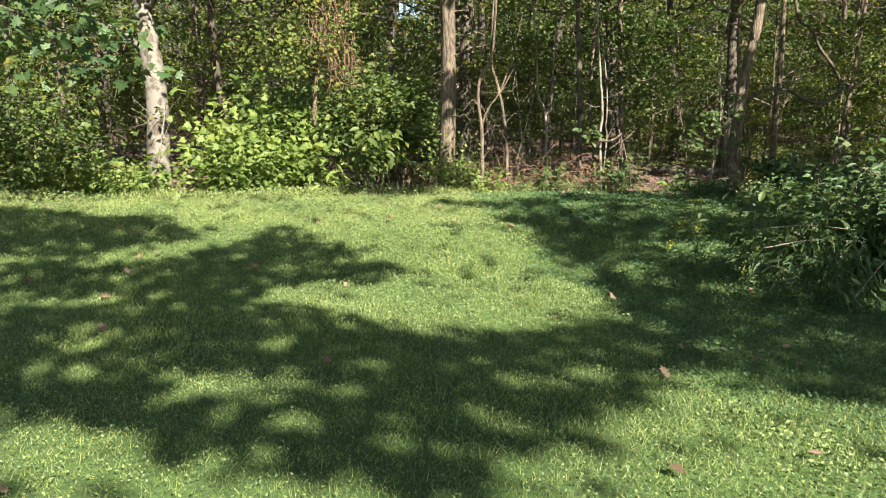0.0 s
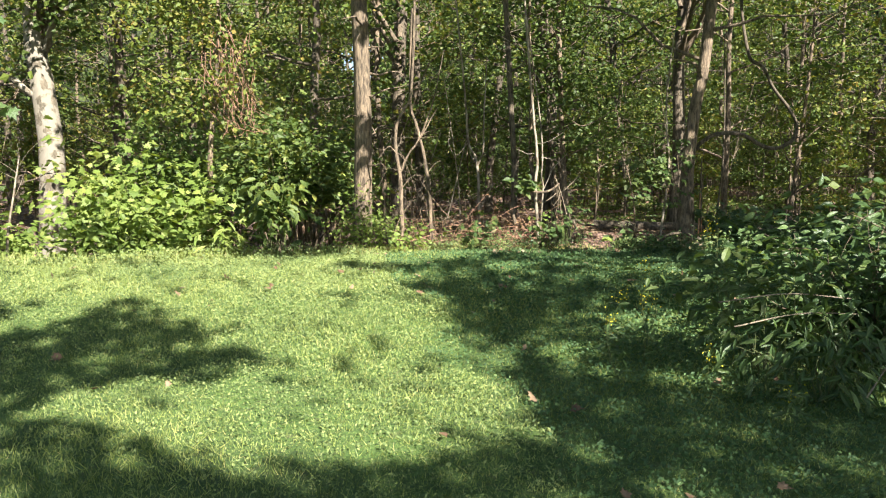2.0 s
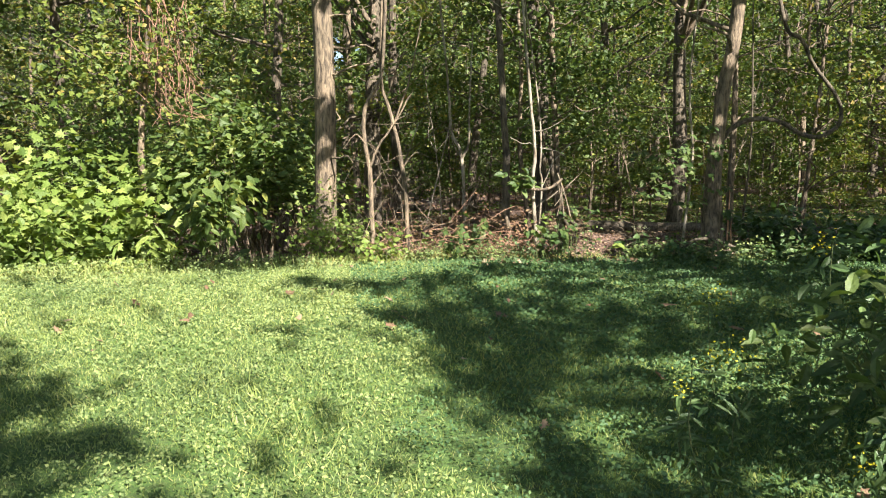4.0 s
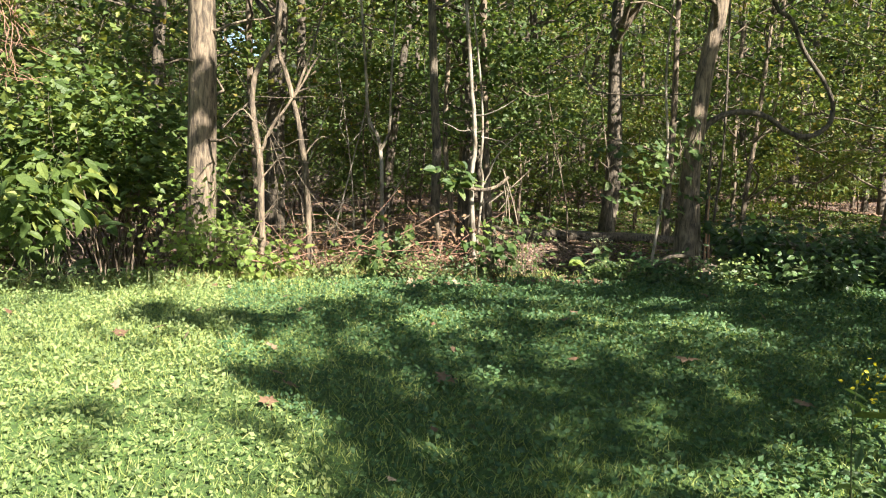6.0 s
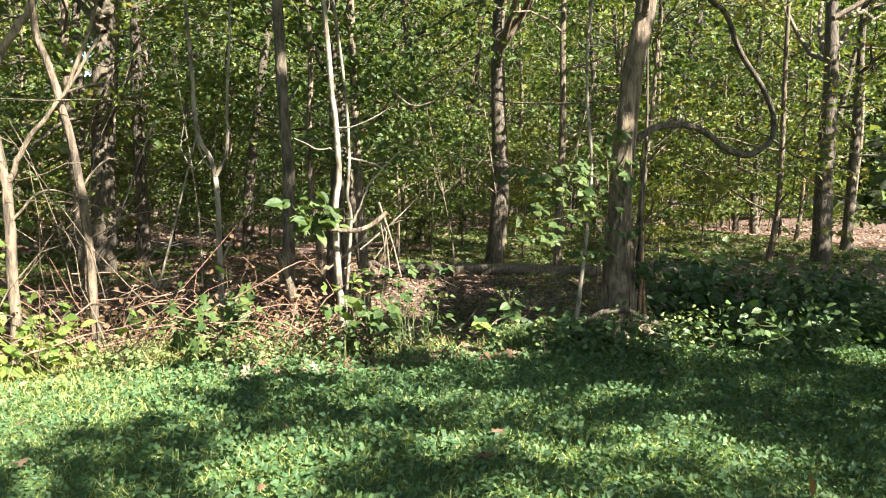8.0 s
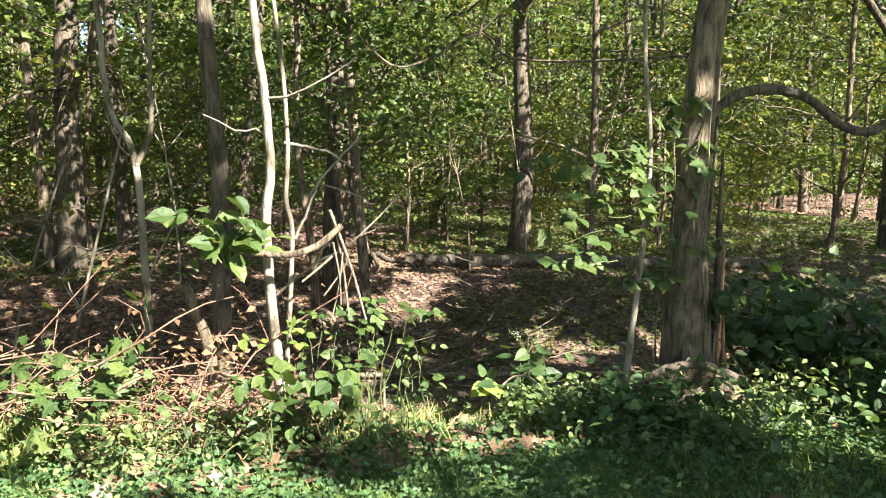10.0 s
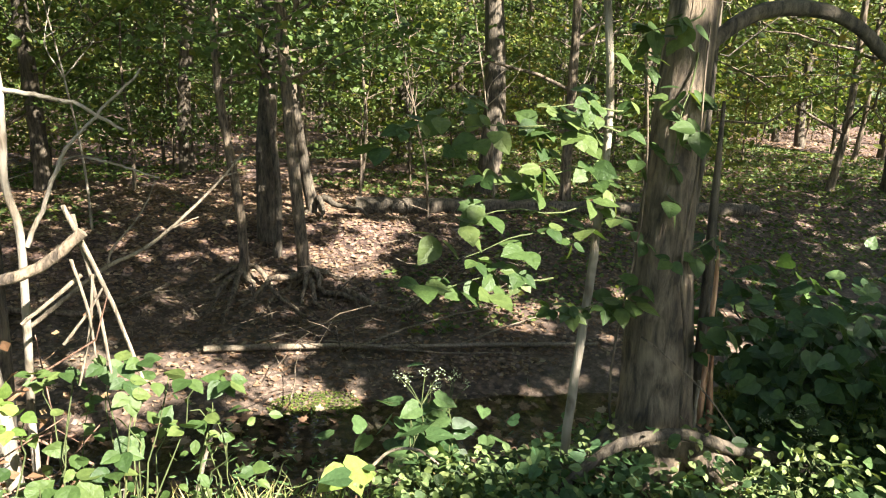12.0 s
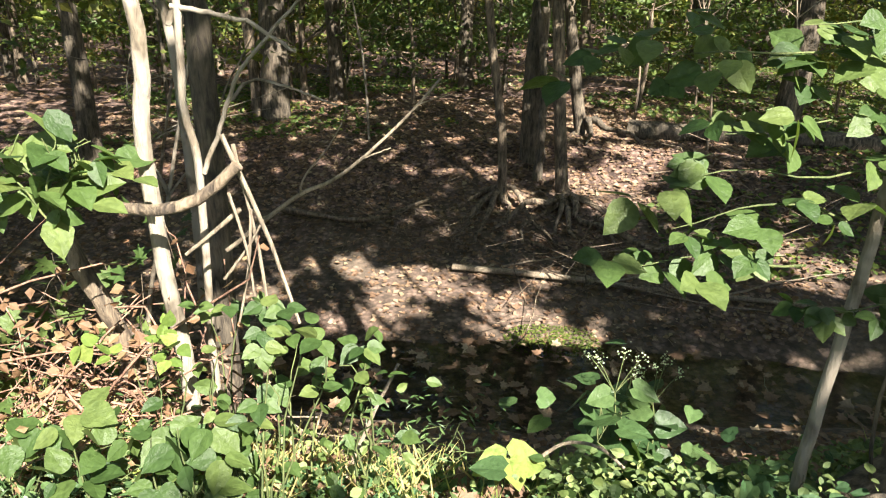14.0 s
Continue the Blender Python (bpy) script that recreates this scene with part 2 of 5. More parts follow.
def smooth_line(pts, n):
    """A rounded line through a few points."""
    P = np.asarray(pts, float)
    P = np.vstack([2 * P[0] - P[1], P, 2 * P[-1] - P[-2]])
    out = []
    m = len(P) - 3
    for u in np.linspace(0, m - 1e-6, n):
        i = int(u)
        t = u - i
        p0, p1, p2, p3 = P[i:i + 4]
        out.append(0.5 * (2 * p1 + (p2 - p0) * t + (2 * p0 - 5 * p1 + 4 * p2 - p3) * t * t + (3 * p1 - p0 - 3 * p2 + p3) * t ** 3))
    return np.array(out)


def merge(parts):
    """Joins (V, F) pairs; F with equal width."""
    V, F, b = [], [], 0
    for v, f in parts:
        V.append(v)
        F.append(np.asarray(f) + b)
        b += len(v)
    return np.vstack(V), np.vstack(F)


def wood(tubes, mat):
    """Groups for make_mesh out of many tubes."""
    q, t = zip(*[quads_tris(v, f) for v, f in tubes])
    g = [(*merge(q), mat)]
    t = [(v[f.ravel()], np.arange(f.size).reshape(-1, 3)) for v, f in t if len(f)]
    if t:
        g.append((*merge(t), mat))
    return g


LIGHTWARD = (0.22, -0.42, 0.88)  # leaves turn their faces to the light
# leaf outlines: base at the origin, tip towards y, face up
LEAF = (np.array([(0, 0, 0), (0.34, 0.42, 0.07), (0, 1, -0.06), (-0.34, 0.42, 0.07)]), np.array([(0, 1, 2), (0, 2, 3)]))
OVAL = (np.array([(0, 0, 0), (0.24, 0.16, 0.05), (0.34, 0.42, 0.08), (0.24, 0.72, 0.05), (0, 1.02, -0.08), (-0.24, 0.72, 0.05), (-0.34, 0.42, 0.08), (-0.24, 0.16, 0.05), (0, 0.42, 0)]),
        np.array([(0, 1, 8), (1, 2, 8), (2, 3, 8), (3, 4, 8), (4, 5, 8), (5, 6, 8), (6, 7, 8), (7, 0, 8)]))
OBLONG = (OVAL[0] * np.array([0.62, 1, 1]), OVAL[1])
HEART = (np.array([(0, 0.06, 0), (0.2, -0.06, 0.04), (0.44, 0.12, 0.06), (0.42, 0.42, 0.04), (0.22, 0.75, 0.0), (0, 1.0, -0.1), (-0.22, 0.75, 0.0), (-0.42, 0.42, 0.04), (-0.44, 0.12, 0.06), (-0.2, -0.06, 0.04), (0, 0.45, -0.03)]),
         np.array([(k, (k + 1) % 10, 10) for k in range(10)]))
_l = [(0, 0), (0.16, 0.1), (0.42, 0.0), (0.38, 0.2), (0.62, 0.42), (0.34, 0.44), (0.3, 0.72), (0.16, 0.62), (0, 1.05)]
_l = _l + [(-x, y) for x, y in _l[-2:0:-1]]
MAPLE = (np.array([(x, y, 0.05 * abs(x) - 0.08 * y * y) for x, y in _l] + [(0, 0.35, 0.03)]), np.array([(k, (k + 1) % len(_l), len(_l)) for k in range(len(_l))]))
_g = [(0, 0.0), (0.2, -0.08), (0.36, 0.04), (0.42, 0.2), (0.5, 0.36), (0.4, 0.44), (0.34, 0.6), (0.22, 0.64), (0.14, 0.82), (0, 1.0)]
_g = _g + [(-x, y) for x, y in _g[-2:0:-1]]
GRAPE = (np.array([(x, y, 0.12 * abs(x) - 0.14 * y * y) for x, y in _g] + [(0, 0.35, 0.0)]), np.array([(k, (k + 1) % len(_g), len(_g)) for k in range(len(_g))]))
LANCE = (np.array([(0, 0, 0), (0.13, 0.35, 0.03), (0.1, 0.7, 0.0), (0, 1, -0.12), (-0.1, 0.7, 0.0), (-0.13, 0.35, 0.03)]), np.array([(0, 1, 2), (0, 2, 3), (0, 3, 4), (0, 4, 5)]))
REED = (np.array([(-0.018, 0, 0), (0.018, 0, 0), (0.014, 0.6, 0.02), (-0.014, 0.6, 0.02), (0, 1, -0.06)]), np.array([(0, 1, 2), (0, 2, 3), (3, 2, 4)]))
BLADE = (np.array([(-0.05, 0, 0), (0.05, 0, 0), (0, 1, 0.0)]), np.array([(0, 1, 2)]))


def spread(template, P, D, size, rng, tilt=0.5, flat=0.0):
    """One leaf at each of P, pointing along D, its face up but tipped by tilt."""
    T, F = template
    n = len(P)
    D = D / (np.linalg.norm(D, axis=1)[:, None] + 1e-9)
    up = np.array(LIGHTWARD) + rng.standard_normal((n, 3)) * tilt
    X = np.cross(D, up)
    X /= np.linalg.norm(X, axis=1)[:, None] + 1e-9
    Z = np.cross(X, D)
    S = (np.asarray(size) * np.ones(n))[:, None, None]
    V = P[:, None] + S * (T[None, :, 0:1] * X[:, None] + T[None, :, 1:2] * D[:, None] + T[None, :, 2:3] * Z[:, None])
    return V.reshape(-1, 3), (F[None] + (np.arange(n) * len(T))[:, None, None]).reshape(-1, F.shape[1])


def dirs(n, rng, down=0.25, up=0.0):
    D = rng.standard_normal((n, 3))
    D[:, 2] = D[:, 2] * 0.4 - down + up
    return D


def cloud(n, r, rng, clusters=24, size=0.1, template=LEAF, hollow=0.5, down=0.3, spread_r=0.22):
    """Leaves in ragged clumps inside an ellipsoid of half-axes r."""
    r = np.array(r, float)
    C = rng.standard_normal((clusters, 3))
    C /= np.linalg.norm(C, axis=1)[:, None]
    C *= (hollow + (1 - hollow) * rng.random((clusters, 1))) * r
    w = rng.random(clusters) + 0.3
    k = rng.choice(clusters, n, p=w / w.sum())
    off = rng.standard_normal((n, 3)) * np.array([1, 1, 0.45]) * spread_r * r.max()
    off *= (0.5 + w[k])[:, None]
    return spread(template, C[k] + off, dirs(n, rng, down), size * (0.6 + 0.7 * rng.random(n)), rng)


# ---- ground ----
def edge_y(x):
    """Where the lawn ends and the creek's bank falls away."""
    return np.interp(x, [-30, -9, -4.4, -2.5, -0.4, 1.8, 3.05, 4.35, 5.2, 7.4, 12, 30], [10, 10.8, 11.4, 11.7, 12.3, 12.7, 12.4, 12.2, 12.5, 12.5, 13, 14])


def smoothstep(a, b, v):
    t = np.clip((v - a) / (b - a), 0, 1)
    return t * t * (3 - 2 * t)


def bumps(x, y, s, seed=0):
    """Cheap smooth unevenness."""
    r = np.random.default_rng(seed)
    out = 0
    for k in range(6):
        a, ph, f = r.random() * 6.28, r.random() * 6.28, s * (0.6 + 1.2 * r.random())
        out = out + np.sin((x * math.cos(a) + y * math.sin(a)) * f + ph)
    return out / 6


def height(x, y):
    x, y = np.asarray(x, float), np.asarray(y, float)
    lawn = np.interp(y, [-60, -8, 0, 3, 5, 6.5, 9, 10, 12.5], [0.4, 0.3, 0.1, -0.02, -0.1, -0.1, 0.09, 0.12, 0.08])
    e = edge_y(x)
    d = y - e
    bank = np.interp(d, [-0.4, 0, 0.6, 1.3, 2.2, 2.75, 3.2], [0, -0.05, -0.45, -0.95, -1.4, -1.56, -1.62])
    near = lawn + bank
    far_shift = np.interp(x, [-20, 0, 4.5, 6.2, 7.5, 14], [0, 0, 0, -0.35, -0.8, -0.6])
    yy = y - far_shift
    far = np.interp(yy, [15.5, 16.25, 16.8, 18.0, 18.6, 19.2, 20, 22, 30, 45, 80, 2000], [-1.56, -1.45, -1.3, -1.12, -0.9, -0.7, -0.38, -0.25, -0.15, 0.2, 1.5, 1.5])
    s = smoothstep(15.4, 15.9, yy)
    z = near * (1 - s) + far * s
    wet = smoothstep(-0.3, 0.5, d)
    z = z + 0.015 * bumps(x, y, 3.1, 1) + (0.02 + 0.035 * wet) * bumps(x, y, 1.4, 2) + 0.02 * wet * bumps(x, y, 7, 3)
    z = z + smoothstep(19, 26, y) * 0.22 * bumps(x, y, 0.35, 4)
    return z


def gz(x, y):
    return float(height(x, y))


def build_ground():
    xs = np.unique(np.concatenate([[-3000, -800, -200, -90, -50], np.arange(-30, -10, 0.8), np.arange(-10, 14, 0.12), np.arange(14, 40, 0.8), [60, 90, 200, 800, 3000]]).round(3))
    ys = np.unique(np.concatenate([[-3000, -800, -200, -90, -50], np.arange(-30, -2, 0.8), np.arange(-2, 24, 0.12), np.arange(24, 60, 0.8), [70, 90, 200, 800, 3000]]).round(3))
    X, Y = np.meshgrid(xs, ys)
    Z = height(X, Y)
    V = np.stack([X, Y, Z], -1).reshape(-1, 3)
    nx = len(xs)
    i = (np.arange(len(ys) - 1)[:, None] * nx + np.arange(nx - 1)[None]).ravel()
    F = np.stack([i, i + 1, i + nx + 1, i + nx], -1)
    me = make_mesh("ground", [(V, F, M_ground)], True)
    x, y = V[:, 0], V[:, 1]
    d = y - edge_y(x)
    forest = smoothstep(-0.5, 0.25, d + 0.5 * bumps(x, y, 3, 7))
    mud = smoothstep(0.9, 1.7, d) * (1 - smoothstep(18.2, 19.6, y + 0.8 * bumps(x, y, 2, 8)))
    C = np.stack([forest, mud * (0.45 + 0.35 * bumps(x, y, 2.6, 17)), np.zeros_like(mud), np.ones_like(mud)], -1).astype(np.float32)
    a = me.color_attributes.new("cover", "FLOAT_COLOR", "POINT")
    a.data.foreach_set("color", C.ravel())
    tagged(new("ground", me), "mown lawn falling to a muddy creek bed and leaf-strewn forest floor", "ground", kind="structure")


build_ground()
WATER = -1.43
wx = np.arange(-30, 30, 0.5)
wv = [(x, yy, WATER) for yy in (13.0, 17.4) for x in wx]
nw = len(wx)
tagged(new("water", make_mesh("water", [(wv, [(i, i + 1, i + 1 + nw, i + nw) for i in range(nw - 1)], M_water)])),
       "shallow dark creek water between muddy banks", "water", kind="structure")


# ---- woodland trees ----
def limb_tree(seed, tall, r, lean=(0, 0), limbs=10, low=0.35, twigs=3, sides=10, wob=0.012, flare=1.5):
    """Tubes of a trunk with limbs and the places where its leaves hang."""
    g = np.random.default_rng(seed)
    P = bend((0, 0, -0.35), (lean[0], lean[1], tall), 16, wob, g)
    s = np.linspace(0, 1, 16)
    R = r * (1 - 0.72 * s) * (1 + (flare - 1) * np.exp(-s * tall / 0.3))
    trunk, boughs, tips = [tube(P, R, sides, 0.05, g)], [], []
    for k in range(limbs):
        u = low + (0.97 - low) * (k + g.random()) / limbs
        i = min(int(u * 15), 14)
        a = g.random() * 6.28
        L = tall * (0.16 + 0.2 * g.random()) * (1.25 - u * 0.6)
        q = P[i] + np.array([math.cos(a) * L, math.sin(a) * L, L * (0.15 + 0.5 * g.random())])
        B = bend(P[i], q, 7, 0.05, g)
        bough = [tube(B, np.linspace(R[i] * 0.45, 0.008, 7), 5)]
        tips += [B[4], B[6]]
        for _ in range(twigs):
            j = g.integers(2, 6)
            q2 = B[j] + g.standard_normal(3) * L * 0.3
            C = bend(B[j], q2, 4, 0.06, g)
            bough.append(tube(C, np.linspace(0.014, 0.004, 4), 4))
            tips.append(C[-1])
        boughs.append(bough)
    return trunk, boughs, np.array(tips)


def leafy(tips, n, size, seed, r=0.45, template=LEAF):
    g = np.random.default_rng(seed)
    k = g.integers(0, len(tips), n)
    off = g.standard_normal((n, 3)) * np.array([r, r, r * 0.26])
    return spread(template, tips[k] + off, dirs(n, g, 0.35), size * (0.6 + 0.7 * g.random(n)), g, 0.6)


def tree_proto(seed, tall, r, bark, leaf, n, size, label, spread_r=0.5, **kw):
    t = thing("tree", 0, 0, -50, label, "tree", "woodland trees")
    trunk, boughs, tips = limb_tree(seed, tall, r, **kw)
    part("trunk", wood(trunk, bark), t, smooth=True)
    for b in boughs:
        part("limb", wood(b, bark), t, smooth=True)
    part("crown", [(*leafy(tips, int(n * (0.5 if tall > 6 else 1.35)), size * (1.2 if tall > 6 else 1.05), seed + 1, spread_r * (0.62 if tall > 6 else 0.8)), leaf)], t)
    return t


def single_leaves(template, P, D, size, mat, parent, rng, tilt=0.5, name="leaf"):
    """Leaves as parts of their own, all on one mesh."""
    me = make_mesh(name, [(*template, mat)])
    for p, d, s in zip(P, D, np.asarray(size) * np.ones(len(P))):
        y = Vector(d).normalized()
        up = Vector(np.array(LIGHTWARD) + rng.standard_normal(3) * tilt)
        x = y.cross(up).normalized()
        m = Matrix((x, y, x.cross(y))).transposed().to_4x4()
        ob = new(name, me)
        ob.parent = parent
        ob.matrix_basis = Matrix.Translation(Vector(p)) @ m @ Matrix.Scale(float(s), 4)




_o = [(0, 0), (0.16, 0.02), (0.31, 0.12), (0.35, 0.22), (0.4, 0.27), (0.4, 0.42), (0.36, 0.54), (0.33, 0.57), (0.24, 0.76), (0.19, 0.79), (0, 1.03)]
_o = _o + [(-x, y) for x, y in _o[-2:0:-1]]
OVATE = (np.array([(x, y, 0.1 * abs(x) - 0.12 * y * y) for x, y in _o] + [(0, 0.4, -0.02)]), np.array([(k, (k + 1) % len(_o), len(_o)) for k in range(len(_o))]))


def ternate(P, D, size, mat, parent, rng, tilt=0.35):
    """Leaves of three toothed leaflets at each of P, hanging along D."""
    pts, dd, ss = [], [], []
    for p, d, s in zip(P, D, size):
        d = d / np.linalg.norm(d)
        side = np.cross(d, LIGHTWARD)
        side /= np.linalg.norm(side) + 1e-9
        for v, k in ((d, 1.0), (0.35 * d + side, 0.85), (0.35 * d - side, 0.85)):
            pts.append(p + 0.12 * s * v)
            dd.append(v + 0.12 * rng.standard_normal(3))
            ss.append(s * k)
    single_leaves(OVATE, np.array(pts), np.array(dd), np.array(ss), mat, parent, rng, tilt)


def leafy_branch(t, o, a, b, n, size, mat, rng, sag=-0.05, wide=0.05):
    """A twig from a to b in the world, with leaves of three along it."""
    L = bend(np.array(a) - o, np.array(b) - o, 10, 0.03, rng, sag=sag)
    part("stem", wood([tube(L, np.linspace(0.004, 0.0012, 10), 5)], M_stem), t, smooth=True)
    u = np.linspace(1.5, 9, n)
    P = np.stack([np.interp(u, range(10), L[:, k]) for k in range(3)], -1) + rng.standard_normal((n, 3)) * np.array([wide, wide, wide * 0.7])
    D = rng.standard_normal((n, 3)) * np.array([0.7, 0.5, 0.3]) + (np.array(b) - np.array(a)) * 0.8 + np.array([0, -0.25, -0.45])
    ternate(P, D, size * (0.65 + 0.6 * rng.random(n)), mat, t, rng)


def grove(proto, spots):
    """Puts a tree at each (x, y, turn, scale); the first stays at its own size."""
    for k, (x, y, turn, sc) in enumerate(spots):
        z = gz(x, y) - 0.02
        if k:
            copy_thing(proto, pose(x, y, z, 0, 0, turn) @ Matrix.Scale(sc, 4))
    x, y, turn, _ = spots[0]
    proto.matrix_basis = pose(x, y, gz(x, y) - 0.02, 0, 0, turn)


OAK = "tall woodland tree with grey-brown bark and green leaves"
protos = [
    tree_proto(11, 11.0, 0.13, M_bark_dark, M_leaf_yel, 4200, 0.13, "tall woodland tree with leaves turning yellow", 0.55, limbs=13, low=0.22),
    tree_proto(12, 12.0, 0.1, M_bark, M_leaf_dark, 4200, 0.13, "slender woodland tree with deep green leaves", 0.55, limbs=13, low=0.18),
    tree_proto(13, 10.0, 0.07, M_bark, M_leaf_yel, 4000, 0.12, "thin woodland tree with leaves turning yellow", 0.5, limbs=13, low=0.12),
    tree_proto(14, 12.0, 0.15, M_bark_dark, M_leaf, 4200, 0.13, OAK, 0.6, limbs=12, low=0.3, lean=(0.8, 0.2)),
    tree_proto(15, 4.2, 0.035, M_bark, M_leaf, 1500, 0.11, "leafy understorey sapling with thin grey stem", 0.32, limbs=9, low=0.2, sides=6),
    tree_proto(16, 3.2, 0.03, M_bark, M_leaf_yel, 1300, 0.10, "yellowing understorey sapling with thin stem", 0.3, limbs=8, low=0.2, sides=6),
    tree_proto(17, 5.0, 0.05, M_bark_dark, M_leaf_dark, 1800, 0.11, "dark green understorey sapling", 0.36, limbs=9, low=0.2, sides=6),
]
rt = np.random.default_rng(5)
spots = [[] for _ in protos]
for gx in np.arange(-24, 40, 3.6):
    for gy in np.arange(21, 48, 3.4):
        x, y = gx + rt.uniform(-1.5, 1.5), gy + rt.uniform(-1.4, 1.4)
        if abs(x - (-0.5 + 0.28 * y)) < 0.62 * y + 4:
            spots[rt.integers(0, 4)].append((x, y, rt.uniform(0, 360), rt.uniform(0.85, 1.15)))
for gx in np.arange(-20, 34, 2.6):
    for gy in np.arange(24.5, 42, 3.1):
        x, y = gx + rt.uniform(-1.2, 1.2), gy + rt.uniform(-1.2, 1.2)
        if abs(x - (-0.5 + 0.28 * y)) < 0.6 * y + 2:
            spots[4 + rt.integers(0, 3)].append((x, y, rt.uniform(0, 360), rt.uniform(0.6, 1.15)))
for x, y in ((2.6, 22.3), (4.2, 23.8), (6.2, 22.2), (7.6, 24.0), (9.4, 22.4), (11.5, 21.6), (0.4, 23.6), (-1.4, 22.4), (3.2, 25.6), (13.6, 22.8), (8.4, 26.0), (-3.4, 24.0)):
    spots[4 + rt.integers(0, 3)].append((x, y, rt.uniform(0, 360), rt.uniform(0.75, 1.05)))
for gx in np.arange(-24, -4, 2.6):
    for gy in np.arange(17.5, 24, 2.6):
        px, py = gx + rt.uniform(-1, 1), gy + rt.uniform(-1, 1)
        if abs(px + 0.41 * py) < 1.6 or (py < 20 and px > -8):
            continue
        spots[rt.integers(0, 7)].append((px, py, rt.uniform(0, 360), rt.uniform(0.9, 1.1)))
for pr, sp in zip(protos, spots):
    grove(pr, sp)


# ---- far woods behind, so that no bare horizon shows ----
def far_woods():
    g = np.random.default_rng(77)
    n = 26000
    a = g.uniform(-1.25, 1.35, n)
    rad = g.uniform(46, 58, n)
    P = np.stack([1 + rad * np.sin(a), rad * np.cos(a), g.uniform(-0.5, 15, n) ** 1.0], -1)
    keep = (bumps(P[:, 0], P[:, 2] * 2 + P[:, 1], 0.6, 3) > -0.42) & (((P[:, 0] + 2.2) / 1.5) ** 2 + ((P[:, 2] - 8.6) / 1.5) ** 2 > 1)
    P = P[keep]
    grp = [(*spread(LEAF, P, dirs(len(P), g), 0.75 * (0.6 + g.random(len(P))), g, 0.9), M_leaf)]
    ob = new("far_woods", make_mesh("far_woods", grp))
    tagged(ob, "distant wall of green woodland foliage behind the creek", "woods", kind="stuff")


far_woods()


def woods_backdrop():
    m, nt, p = material("far foliage mass with painted shade")
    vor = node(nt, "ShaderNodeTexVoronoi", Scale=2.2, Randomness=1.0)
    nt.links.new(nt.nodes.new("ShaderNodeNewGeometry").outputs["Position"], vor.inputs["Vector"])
    # shade among the foliage is painted: near-black between clumps, broad patches darkened
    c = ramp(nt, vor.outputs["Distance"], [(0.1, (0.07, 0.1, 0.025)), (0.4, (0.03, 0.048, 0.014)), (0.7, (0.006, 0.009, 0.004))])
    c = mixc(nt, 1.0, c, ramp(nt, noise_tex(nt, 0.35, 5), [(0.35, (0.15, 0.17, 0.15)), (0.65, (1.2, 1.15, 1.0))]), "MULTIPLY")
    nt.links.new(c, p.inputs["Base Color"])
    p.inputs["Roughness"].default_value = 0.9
    az, zz = np.linspace(-1.7, 1.8, 260), np.linspace(-2, 22, 40)
    A, Z = np.meshgrid(az, zz)
    R = 66 + 2.5 * bumps(A * 40, Z, 0.9, 91) + 1.2 * bumps(A * 60, Z, 2.7, 92)
    V = np.stack([1 + R * np.sin(A), R * np.cos(A), Z], -1).reshape(-1, 3)
    i = (np.arange(39)[:, None] * 260 + np.arange(259)[None]).ravel()
    F = np.stack([i, i + 1, i + 261, i + 260], -1)
    mid = V[F].mean(1)
    hole = (((mid[:, 0] + 2.6) / 1.6) ** 2 + ((mid[:, 2] - 10.0) / 1.6) ** 2 + 0.7 * bumps(mid[:, 0], mid[:, 2], 2.5, 5)) < 1
    tagged(new("backdrop", make_mesh("backdrop", [(V, F[~hole], m)], True)), "distant green mass of woodland foliage, dark shade painted between its clumps", "woods", kind="structure")


woods_backdrop()


